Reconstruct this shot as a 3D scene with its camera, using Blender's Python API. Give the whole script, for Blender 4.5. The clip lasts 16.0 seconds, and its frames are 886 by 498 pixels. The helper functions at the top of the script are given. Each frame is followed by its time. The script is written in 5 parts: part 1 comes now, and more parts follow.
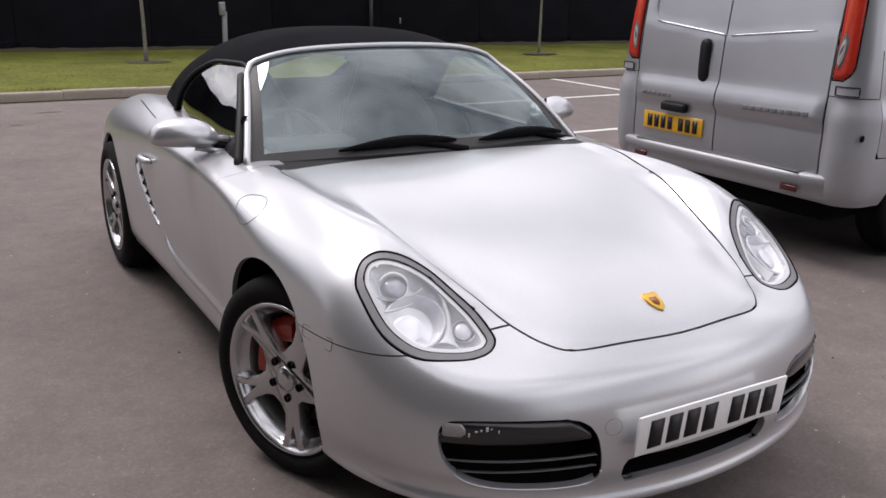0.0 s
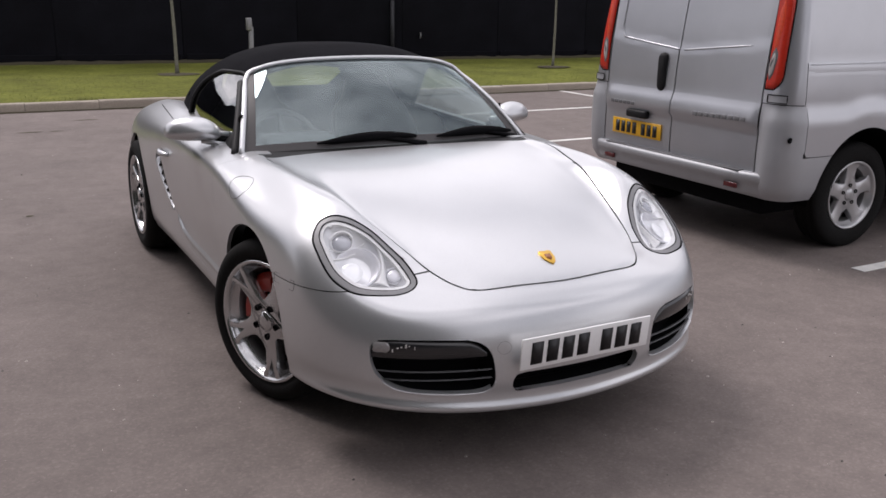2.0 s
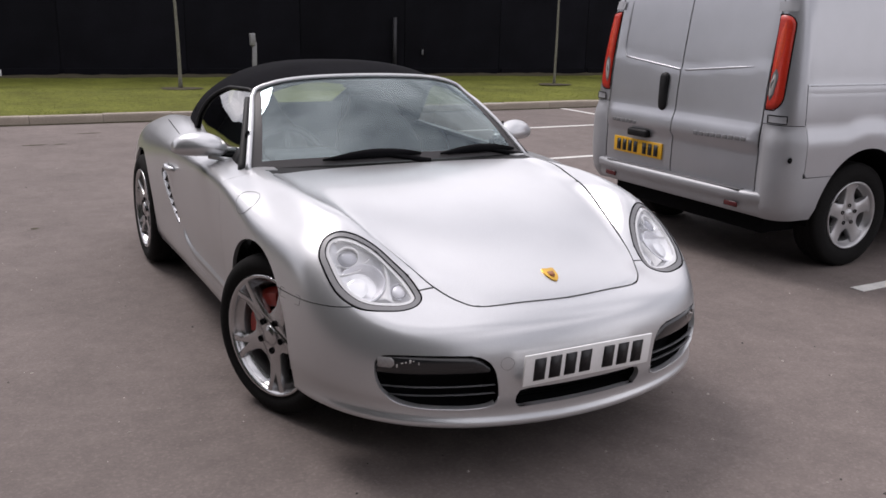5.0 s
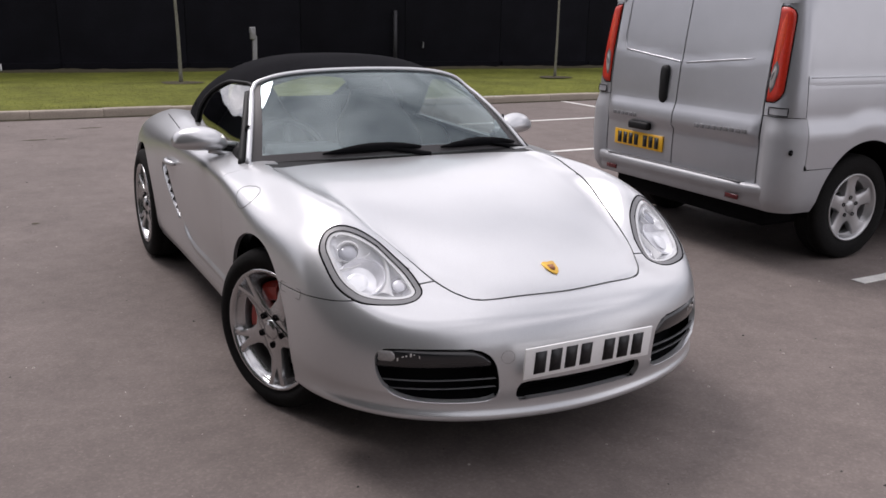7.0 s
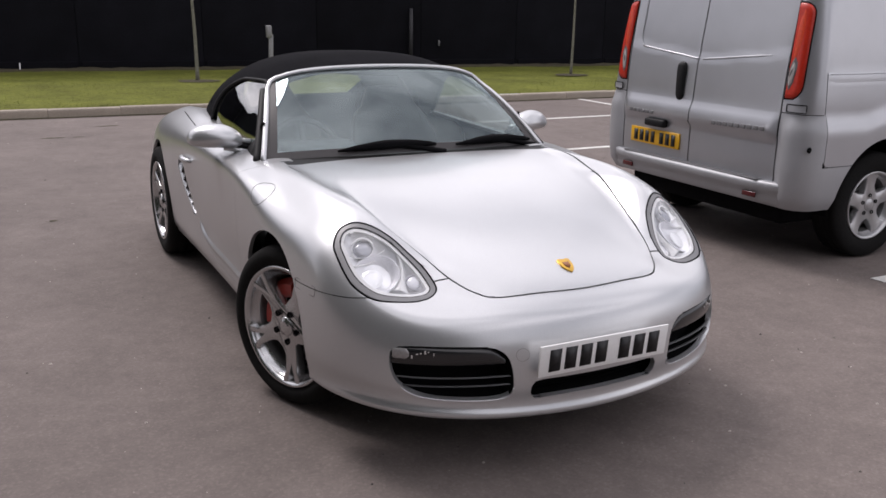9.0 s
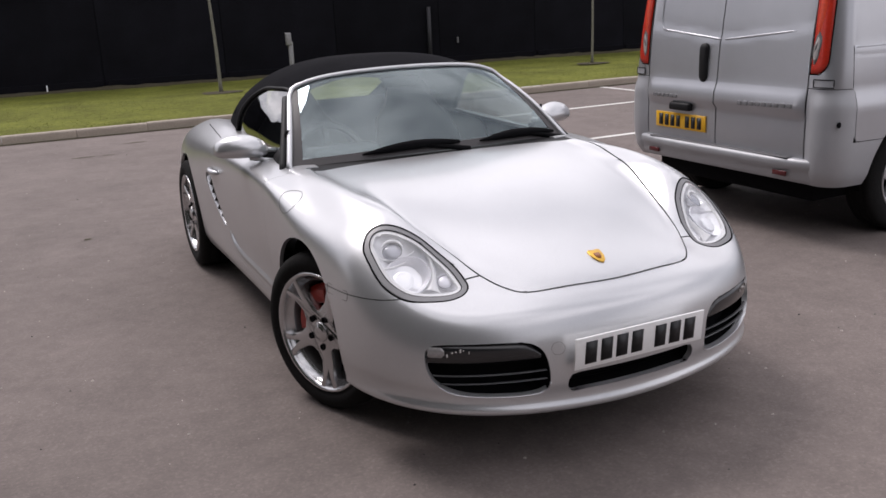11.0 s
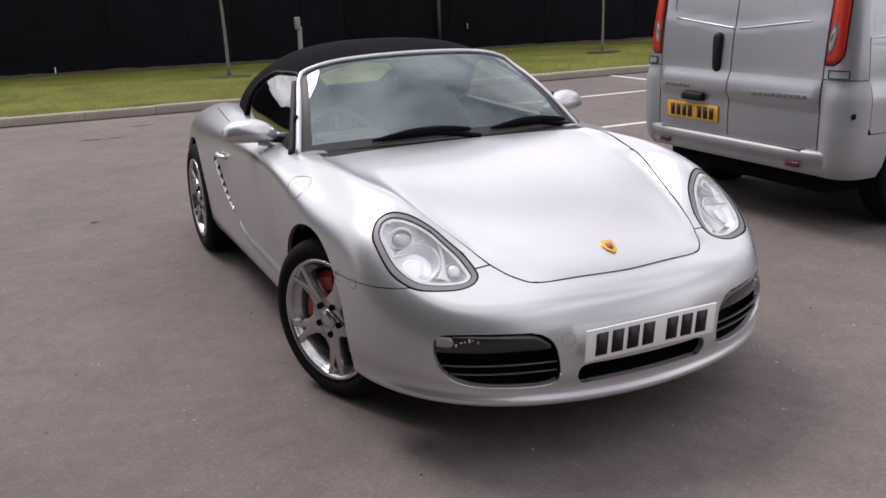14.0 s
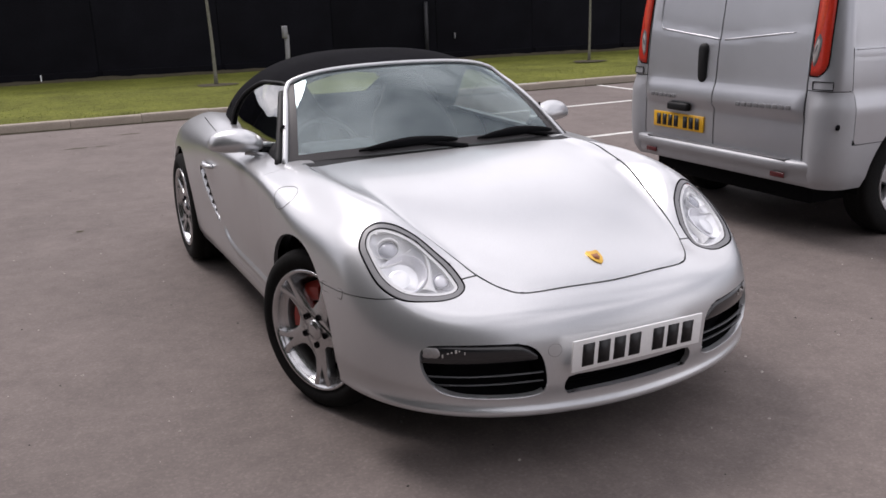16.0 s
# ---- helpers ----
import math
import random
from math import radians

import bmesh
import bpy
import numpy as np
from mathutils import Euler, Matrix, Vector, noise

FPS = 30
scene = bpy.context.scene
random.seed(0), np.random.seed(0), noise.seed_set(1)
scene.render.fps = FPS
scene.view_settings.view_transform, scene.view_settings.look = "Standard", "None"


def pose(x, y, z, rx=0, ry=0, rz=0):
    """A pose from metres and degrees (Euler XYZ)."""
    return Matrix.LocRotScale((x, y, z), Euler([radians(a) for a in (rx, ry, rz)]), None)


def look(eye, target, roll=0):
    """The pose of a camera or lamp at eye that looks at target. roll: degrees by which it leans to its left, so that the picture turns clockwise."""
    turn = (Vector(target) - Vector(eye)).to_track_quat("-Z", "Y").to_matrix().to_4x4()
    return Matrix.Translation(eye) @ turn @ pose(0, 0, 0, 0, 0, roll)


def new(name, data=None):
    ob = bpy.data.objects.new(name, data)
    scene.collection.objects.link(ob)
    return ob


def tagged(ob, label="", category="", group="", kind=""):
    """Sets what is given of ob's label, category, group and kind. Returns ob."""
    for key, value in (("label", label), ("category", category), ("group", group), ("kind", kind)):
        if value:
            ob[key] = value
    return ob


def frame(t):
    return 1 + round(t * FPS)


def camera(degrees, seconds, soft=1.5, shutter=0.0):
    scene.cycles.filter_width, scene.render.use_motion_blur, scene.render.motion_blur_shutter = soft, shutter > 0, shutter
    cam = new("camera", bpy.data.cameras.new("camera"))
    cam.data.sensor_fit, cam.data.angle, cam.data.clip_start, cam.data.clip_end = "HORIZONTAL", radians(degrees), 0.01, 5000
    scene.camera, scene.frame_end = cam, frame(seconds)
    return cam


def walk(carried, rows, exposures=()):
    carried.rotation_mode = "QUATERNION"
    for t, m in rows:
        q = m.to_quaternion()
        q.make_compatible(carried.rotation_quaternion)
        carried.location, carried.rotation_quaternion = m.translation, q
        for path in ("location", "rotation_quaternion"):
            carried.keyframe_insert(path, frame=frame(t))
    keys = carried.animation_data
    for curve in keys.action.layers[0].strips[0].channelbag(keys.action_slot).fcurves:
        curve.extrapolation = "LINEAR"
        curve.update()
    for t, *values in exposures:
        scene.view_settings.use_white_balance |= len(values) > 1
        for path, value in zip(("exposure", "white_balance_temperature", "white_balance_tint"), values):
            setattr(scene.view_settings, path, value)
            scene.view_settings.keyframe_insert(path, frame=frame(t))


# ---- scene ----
cam = camera(53.29, 16.0, soft=1.6)
ROWS = [
    (0.0, -1.6404, -2.3734, 1.4781, -30.047, -16.695, -0.969),
    (0.5, -1.7290, -2.7573, 1.5065, -28.793, -16.709, -1.064),
    (1.0, -1.8163, -3.0308, 1.5339, -30.260, -15.896, -1.661),
    (1.5, -1.7467, -3.1334, 1.5138, -28.203, -15.915, -2.079),
    (2.0, -1.7176, -3.1342, 1.5228, -28.028, -15.873, -0.880),
    (2.5, -1.7515, -3.1769, 1.5343, -28.449, -15.186, -1.017),
    (3.0, -1.7474, -3.1564, 1.5321, -28.503, -15.196, -1.263),
    (3.5, -1.7467, -3.1531, 1.5328, -27.852, -15.008, -1.423),
    (4.0, -1.7502, -3.1581, 1.5372, -27.828, -14.848, -1.415),
    (6.5, -1.7475, -3.1583, 1.5362, -28.101, -15.105, -1.328),
    (7.0, -1.7463, -3.1602, 1.5377, -27.889, -15.305, -1.162),
    (7.5, -1.7458, -3.1516, 1.5353, -27.421, -15.363, -1.140),
    (8.0, -1.7461, -3.1482, 1.5357, -27.303, -15.339, -1.199),
    (8.5, -1.7455, -3.1507, 1.5370, -26.987, -15.411, -1.130),
    (9.0, -1.7395, -3.1537, 1.5314, -26.893, -15.434, -0.990),
    (9.5, -1.7301, -3.1552, 1.5311, -26.121, -15.001, -0.566),
    (10.0, -1.7358, -3.1631, 1.5359, -26.671, -15.086, 1.600),
    (12.5, -1.7324, -3.1362, 1.5354, -25.407, -16.229, 2.648),
    (13.0, -1.7458, -3.1414, 1.5382, -25.265, -16.120, 2.198),
    (13.5, -1.7420, -3.1388, 1.5384, -24.945, -16.313, 2.220),
    (14.0, -1.7326, -3.1170, 1.5320, -25.244, -16.438, 1.964),
    (14.5, -1.7384, -3.1350, 1.5395, -26.112, -16.223, 1.688),
    (15.0, -1.7400, -3.1251, 1.5332, -26.270, -16.406, 1.392),
    (15.5, -1.7310, -3.1220, 1.5334, -25.825, -16.067, 1.509),
    (16.0, -1.7287, -3.1160, 1.5379, -26.017, -15.909, 1.724),
]
walk(cam, [(t, pose(x, y, z, 90 + pitch, roll, yaw)) for t, x, y, z, yaw, pitch, roll in ROWS], exposures=[(0.0, 0.14, 6500, 18), (0.5, 0.01, 6500, 18), (1.0, 0.03, 6500, 18), (2.0, 0.07, 6500, 18), (10.0, 0.08, 6500, 18), (12.5, 0.12, 6500, 18), (16.0, 0.12, 6500, 18)])

# ---- world, sun, exposure ----
world = bpy.data.worlds.new("sky")
scene.world = world
world.use_nodes = True
wt = world.node_tree
wt.nodes.clear()
w_out = wt.nodes.new("ShaderNodeOutputWorld")
w_bg = wt.nodes.new("ShaderNodeBackground")
w_sky = wt.nodes.new("ShaderNodeTexSky")
w_sky.sky_type = "NISHITA"
w_sky.sun_disc = False
w_sky.sun_elevation = radians(54)
w_sky.sun_rotation = radians(-22)
w_tc = wt.nodes.new("ShaderNodeTexCoord")
w_map = wt.nodes.new("ShaderNodeMapping")
w_map.inputs["Scale"].default_value = (1.0, 1.0, 1.9)
w_map.inputs["Location"].default_value = (0.35, 0.8, 0.1)
w_n = wt.nodes.new("ShaderNodeTexNoise")
w_n.inputs["Scale"].default_value = 2.0
w_n.inputs["Detail"].default_value = 7
w_n.inputs["Roughness"].default_value = 0.55
w_ramp = wt.nodes.new("ShaderNodeValToRGB")
w_ramp.color_ramp.elements[0].position = 0.40
w_ramp.color_ramp.elements[0].color = (4.6, 4.85, 5.2, 1)
w_ramp.color_ramp.elements[1].position = 0.62
w_ramp.color_ramp.elements[1].color = (15.0, 15.0, 15.0, 1)
w_mix = wt.nodes.new("ShaderNodeMix")
w_mix.data_type = "RGBA"
w_mix.inputs[0].default_value = 0.88
wt.links.new(w_tc.outputs["Generated"], w_map.inputs["Vector"])
wt.links.new(w_map.outputs["Vector"], w_n.inputs["Vector"])
wt.links.new(w_n.outputs["Fac"], w_ramp.inputs["Fac"])
SUN_WAY = Vector((-0.22, 0.54, 0.81)).normalized()
w_dot = wt.nodes.new("ShaderNodeVectorMath")
w_dot.operation = "DOT_PRODUCT"
w_dot.inputs[1].default_value = Vector((0.30, 0.08, 0.95)).normalized()
w_glow = wt.nodes.new("ShaderNodeMapRange")
w_glow.interpolation_type = "SMOOTHSTEP"
w_glow.inputs["From Min"].default_value = -0.4
w_glow.inputs["From Max"].default_value = 1.0
w_glow.inputs["To Min"].default_value = 0.85
w_glow.inputs["To Max"].default_value = 1.42
w_lit = wt.nodes.new("ShaderNodeVectorMath")
w_lit.operation = "SCALE"
wt.links.new(w_tc.outputs["Generated"], w_dot.inputs[0])
wt.links.new(w_dot.outputs["Value"], w_glow.inputs["Value"])
wt.links.new(w_ramp.outputs["Color"], w_lit.inputs[0])
wt.links.new(w_glow.outputs["Result"], w_lit.inputs["Scale"])
wt.links.new(w_sky.outputs["Color"], w_mix.inputs[6])
wt.links.new(w_lit.outputs["Vector"], w_mix.inputs[7])
wt.links.new(w_mix.outputs[2], w_bg.inputs["Color"])
wt.links.new(w_bg.outputs["Background"], w_out.inputs["Surface"])
w_bg.inputs["Strength"].default_value = 0.091
sun = new("sun", bpy.data.lights.new("sun", "SUN"))
sun.data.energy = 2.0
sun.data.angle = radians(24)
sun.data.color = (1.0, 0.97, 0.93)
sun.matrix_world = look(SUN_WAY * 30, (0, 0, 0))


# ---- materials ----
def mat(name, col, rough=0.5, metal=0.0, grain=0.0, scale=40.0, blotch=0.0, bscale=2.0, bump=0.0, bump_scale=0.0, coat=0.0, coat_rough=0.05,
        per_piece=0.0, per_island=0.0, spec=0.5, trans=0.0, ior=1.45, stones=0.0, patches=0.0):
    m = bpy.data.materials.new(name)
    m.use_nodes = True
    nt = m.node_tree
    b = nt.nodes["Principled BSDF"]
    b.inputs["Base Color"].default_value = (*col, 1)
    b.inputs["Roughness"].default_value = rough
    b.inputs["Metallic"].default_value = metal
    b.inputs["Coat Weight"].default_value = coat
    b.inputs["Coat Roughness"].default_value = coat_rough
    b.inputs["Specular IOR Level"].default_value = spec
    b.inputs["Transmission Weight"].default_value = trans
    b.inputs["IOR"].default_value = ior
    tc = nt.nodes.new("ShaderNodeTexCoord")

    def noise_of(sc, det=6, rgh=0.6):
        n = nt.nodes.new("ShaderNodeTexNoise")
        n.inputs["Scale"].default_value = sc
        n.inputs["Detail"].default_value = det
        n.inputs["Roughness"].default_value = rgh
        nt.links.new(tc.outputs["Object"], n.inputs["Vector"])
        return n.outputs["Fac"]

    def times(sock, fac, lo):
        mr = nt.nodes.new("ShaderNodeMapRange")
        mr.inputs["From Min"].default_value = 0.3
        mr.inputs["From Max"].default_value = 0.7
        mr.inputs["To Min"].default_value = 1 - lo
        mr.inputs["To Max"].default_value = 1 + lo
        nt.links.new(fac, mr.inputs["Value"])
        mx = nt.nodes.new("ShaderNodeVectorMath")
        mx.operation = "SCALE"
        nt.links.new(sock, mx.inputs[0])
        nt.links.new(mr.outputs["Result"], mx.inputs["Scale"])
        return mx.outputs["Vector"]

    if grain or blotch or per_piece or per_island:
        rgb = nt.nodes.new("ShaderNodeRGB")
        rgb.outputs[0].default_value = (*col, 1)
        sock = rgb.outputs[0]
        if grain:
            sock = times(sock, noise_of(scale), grain)
        if blotch:
            sock = times(sock, noise_of(bscale, 4, 0.55), blotch)
        if patches:
            sock = times(sock, noise_of(2.6, 8, 0.7), patches)
            sock = times(sock, noise_of(11.0, 5, 0.6), patches * 0.6)
        if stones:
            vo = nt.nodes.new("ShaderNodeTexVoronoi")
            vo.inputs["Scale"].default_value = 110
            nt.links.new(tc.outputs["Object"], vo.inputs["Vector"])
            sep = nt.nodes.new("ShaderNodeSeparateColor")
            nt.links.new(vo.outputs["Color"], sep.inputs["Color"])
            pw = nt.nodes.new("ShaderNodeMath")
            pw.operation = "POWER"
            pw.inputs[1].default_value = 5.0
            nt.links.new(sep.outputs["Red"], pw.inputs[0])
            ma = nt.nodes.new("ShaderNodeMath")
            ma.operation = "MULTIPLY_ADD"
            ma.inputs[1].default_value = stones
            ma.inputs[2].default_value = 1 - stones * 0.17
            nt.links.new(pw.outputs["Value"], ma.inputs[0])
            mx = nt.nodes.new("ShaderNodeVectorMath")
            mx.operation = "SCALE"
            nt.links.new(sock, mx.inputs[0])
            nt.links.new(ma.outputs["Value"], mx.inputs["Scale"])
            sock = mx.outputs["Vector"]
        if per_piece:
            oi = nt.nodes.new("ShaderNodeObjectInfo")
            mr = nt.nodes.new("ShaderNodeMapRange")
            mr.inputs["To Min"].default_value = 1 - per_piece
            mr.inputs["To Max"].default_value = 1 + per_piece
            nt.links.new(oi.outputs["Random"], mr.inputs["Value"])
            mx = nt.nodes.new("ShaderNodeVectorMath")
            mx.operation = "SCALE"
            nt.links.new(sock, mx.inputs[0])
            nt.links.new(mr.outputs["Result"], mx.inputs["Scale"])
            sock = mx.outputs["Vector"]
        if per_island:
            ge = nt.nodes.new("ShaderNodeNewGeometry")
            mr = nt.nodes.new("ShaderNodeMapRange")
            mr.inputs["To Min"].default_value = 1 - per_island
            mr.inputs["To Max"].default_value = 1 + per_island
            nt.links.new(ge.outputs["Random Per Island"], mr.inputs["Value"])
            mx = nt.nodes.new("ShaderNodeVectorMath")
            mx.operation = "SCALE"
            nt.links.new(sock, mx.inputs[0])
            nt.links.new(mr.outputs["Result"], mx.inputs["Scale"])
            sock = mx.outputs["Vector"]
        nt.links.new(sock, b.inputs["Base Color"])
    if bump:
        bp = nt.nodes.new("ShaderNodeBump")
        bp.inputs["Strength"].default_value = bump
        bp.inputs["Distance"].default_value = 0.01
        nt.links.new(noise_of(bump_scale or scale), bp.inputs["Height"])
        nt.links.new(bp.outputs["Normal"], b.inputs["Normal"])
    return m


def glass(name, tint, gloss=0.0, refl=(1, 1, 1)):
    """thin clear pane: see-through with a tint, mirror gloss that grows at grazing angles"""
    m = bpy.data.materials.new(name)
    m.use_nodes = True
    nt = m.node_tree
    nt.nodes.clear()
    o = nt.nodes.new("ShaderNodeOutputMaterial")
    mx = nt.nodes.new("ShaderNodeMixShader")
    tr = nt.nodes.new("ShaderNodeBsdfTransparent")
    gl = nt.nodes.new("ShaderNodeBsdfGlossy")
    fr = nt.nodes.new("ShaderNodeLayerWeight")
    fr.inputs["Blend"].default_value = 0.5
    pw = nt.nodes.new("ShaderNodeMath")
    pw.operation = "POWER"
    pw.inputs[1].default_value = 5.0
    ad = nt.nodes.new("ShaderNodeMath")
    ad.operation = "ADD"
    ad.use_clamp = True
    ad.inputs[1].default_value = 0.04 + gloss
    tr.inputs["Color"].default_value = (*tint, 1)
    gl.inputs["Color"].default_value = (*refl, 1)
    gl.inputs["Roughness"].default_value = 0.03
    nt.links.new(fr.outputs["Facing"], pw.inputs[0])
    nt.links.new(pw.outputs["Value"], ad.inputs[0])
    nt.links.new(ad.outputs["Value"], mx.inputs["Fac"])
    nt.links.new(tr.outputs["BSDF"], mx.inputs[1])
    nt.links.new(gl.outputs["BSDF"], mx.inputs[2])
    nt.links.new(mx.outputs["Shader"], o.inputs["Surface"])
    return m


M_SILVER = mat("silver_paint", (0.565, 0.572, 0.588), 0.295, 0.68, grain=0.12, scale=600, blotch=0.03, bscale=3, coat=0.45, coat_rough=0.08)
M_VAN = mat("van_silver_paint", (0.452, 0.460, 0.486), 0.34, 0.65, grain=0.05, scale=700, blotch=0.05, bscale=2.5, coat=0.3, coat_rough=0.08)
M_VANPL = mat("silver_plastic_bumper", (0.39, 0.396, 0.415), 0.45, 0.3, grain=0.04, scale=300, blotch=0.06, bscale=4)
M_BLACK = mat("black_plastic", (0.010, 0.010, 0.011), 0.55, grain=0.2, scale=120, bump=0.05, spec=0.25)
M_DARK = mat("dark_shell", (0.005, 0.005, 0.006), 0.9, grain=0.2, scale=30, spec=0.1)
M_RUBBER = mat("tyre_rubber", (0.011, 0.0107, 0.0107), 0.85, grain=0.25, scale=90, bump=0.15, spec=0.15)
M_REFLECT = mat("grey_bulb_reflector", (0.33, 0.32, 0.32), 0.3, 0.2, grain=0.15, scale=120)
M_SEAL = mat("grey_rubber_seal", (0.10, 0.10, 0.105), 0.5, grain=0.1, scale=90)
M_ALLOY = mat("silver_alloy", (0.52, 0.52, 0.53), 0.22, 0.9, grain=0.05, scale=200, coat=0.25)
M_ALLOY2 = mat("van_alloy", (0.50, 0.50, 0.51), 0.30, 0.65, grain=0.05, scale=200)
M_STEEL = mat("brake_steel", (0.30, 0.29, 0.28), 0.35, 0.9, grain=0.12, scale=160)
M_RED = mat("red_caliper_paint", (0.42, 0.025, 0.015), 0.35, grain=0.08, scale=60, coat=0.4)
M_CANVAS = mat("black_soft_top_canvas", (0.009, 0.009, 0.011), 0.95, grain=0.2, scale=60, blotch=0.15, bscale=5, spec=0.05)
M_CHROME = mat("chrome", (0.85, 0.85, 0.87), 0.08, 1.0)
M_BOWL = mat("headlamp_reflector", (0.95, 0.955, 0.97), 0.16, 0.2, grain=0.03, scale=60)
M_BOWL2 = mat("lamp_bowl_grey", (0.80, 0.80, 0.84), 0.25, 0.15, grain=0.03, scale=60)
M_BEZEL = mat("headlamp_surround", (0.21, 0.21, 0.218), 0.4, 0.3, grain=0.05, scale=90)
M_LAMPGREY = mat("smoked_lamp", (0.018, 0.018, 0.02), 0.2, 0.0, coat=0.4)
M_LENS = glass("clear_lens", (0.97, 0.975, 0.985), 0.03)
M_BARREL = mat("wheel_barrel", (0.16, 0.16, 0.163), 0.4, 0.6, grain=0.1, scale=80)
M_HEDGE = mat("dark_boundary", (0.022, 0.026, 0.018), 0.9, grain=0.4, scale=8, blotch=0.4, bscale=0.8, bump=0.5, bump_scale=12, spec=0.1)
M_SCREEN = glass("windscreen_glass", (0.72, 0.80, 0.78), 0.095, (0.86, 1.0, 1.04))
M_SIDEGL = glass("side_glass", (0.60, 0.65, 0.64), 0.22)
M_REARGL = glass("rear_glass", (0.9, 0.94, 0.92), 0.0)
M_FRIT = mat("printed_glass_border", (0.055, 0.052, 0.054), 0.5, grain=0.1, scale=200, spec=0.3)
M_PROJ = mat("projector_glass", (0.36, 0.37, 0.41), 0.08, 0.2, coat=0.5)
M_GOLD = mat("gold_badge", (0.72, 0.43, 0.08), 0.3, 0.8, grain=0.1, scale=200)
M_BADGE2 = mat("badge_enamel", (0.30, 0.10, 0.03), 0.35, grain=0.1, scale=200)
M_PLATEW = mat("white_plate", (0.84, 0.84, 0.84), 0.35, grain=0.03, scale=120, coat=0.3)
M_PLATEY = mat("yellow_plate", (0.78, 0.42, 0.015), 0.35, grain=0.04, scale=120, coat=0.3)
M_INK = mat("black_characters", (0.012, 0.012, 0.014), 0.4)
M_TRIM = mat("interior_trim", (0.09, 0.095, 0.10), 0.65, grain=0.10, scale=20)
M_LEATHER = mat("black_leather", (0.035, 0.036, 0.039), 0.5, grain=0.12, scale=25)
M_TAILR = mat("red_tail_lens", (0.50, 0.026, 0.010), 0.35, grain=0.15, scale=60, coat=0.08)
M_TAILO = mat("orange_tail_lens", (0.62, 0.060, 0.020), 0.35, grain=0.12, scale=60, coat=0.08)
M_REFL = mat("dark_red_reflector", (0.09, 0.012, 0.014), 0.25, grain=0.2, scale=150, coat=0.3)
M_TAILC = mat("clear_tail_lens", (0.45, 0.43, 0.42), 0.12, grain=0.06, scale=50, coat=1.0)
M_ASPHALT = mat("asphalt", (0.157, 0.132, 0.123), 0.86, grain=0.09, scale=60, blotch=0.13, bscale=0.4, bump=0.25, bump_scale=110, spec=0.3, stones=0.2, patches=0.14)
M_LINE = mat("white_road_paint", (0.62, 0.61, 0.585), 0.7, grain=0.12, scale=30, blotch=0.12, bscale=6, bump=0.2, bump_scale=90)
M_KERB = mat("concrete_kerb", (0.33, 0.285, 0.235), 0.85, grain=0.14, scale=45, blotch=0.12, bscale=3, bump=0.3, bump_scale=60, per_piece=0.07)
M_GRASS = mat("mown_grass", (0.108, 0.116, 0.022), 0.9, grain=0.3, scale=14, blotch=0.28, bscale=0.9, bump=0.5, bump_scale=40, spec=0.15)
M_BLADE = mat("grass_blades", (0.108, 0.118, 0.022), 0.8, grain=0.15, scale=3, blotch=0.28, bscale=0.9, spec=0.15)
M_SOIL = mat("bare_soil", (0.05, 0.042, 0.022), 0.95, grain=0.4, scale=18, bump=0.6, bump_scale=25)
M_FENCE = mat("dark_fence_screen", (0.0062, 0.0062, 0.0088), 0.9, grain=0.25, scale=60, blotch=0.45, bscale=0.7, bump=0.2, bump_scale=150, spec=0.12, per_piece=0.2)
M_FPOST = mat("dark_fence_post", (0.0060, 0.0060, 0.0080), 0.85, grain=0.2, scale=30, spec=0.08)
M_BARK = mat("young_bark", (0.17, 0.165, 0.135), 0.85, grain=0.3, scale=25, bump=0.5, bump_scale=50)
M_LEAF = mat("leaves", (0.05, 0.085, 0.02), 0.7, grain=0.3, scale=5, per_piece=0.1)
M_GALV = mat("galvanised_post", (0.24, 0.24, 0.25), 0.5, 0.4, grain=0.15, scale=30)
M_DULLPOST = mat("dull_grey_post", (0.022, 0.022, 0.026), 0.6, grain=0.3, scale=20)
M_GRIT = mat("loose_grit", (0.26, 0.235, 0.215), 0.85, grain=0.2, scale=200, per_island=0.95)
M_WHITE = mat("white_plastic_marker", (0.75, 0.75, 0.75), 0.5, grain=0.05, scale=50)


# ---- mesh helpers ----
def link(name, bm, material, parent=None, label="", smooth=True):
    me = bpy.data.meshes.new(name)
    bm.to_mesh(me)
    bm.free()
    if smooth:
        for p in me.polygons:
            p.use_smooth = True
    if material:
        me.materials.append(material)
    ob = new(name, me)
    if parent is not None:
        ob.parent = parent
        ob.matrix_parent_inverse = Matrix.Identity(4)
    if label:
        ob["label"] = label
    return ob


def part(name, bm, material, parent, label="", smooth=True):
    """one mesh object under a thing or part; its coordinates are the thing's own"""
    return link(name, bm, material, parent, label, smooth)


def anchor(name, x, y, z, rz=0.0):
    e = new(name)
    e.empty_display_size = 0.1
    e.matrix_world = pose(x, y, z, 0, 0, rz)
    return e


def sharpen(bm, deg=35):
    bm.normal_update()
    for e in bm.edges:
        if len(e.link_faces) == 2:
            e.smooth = e.calc_face_angle(0) < radians(deg)


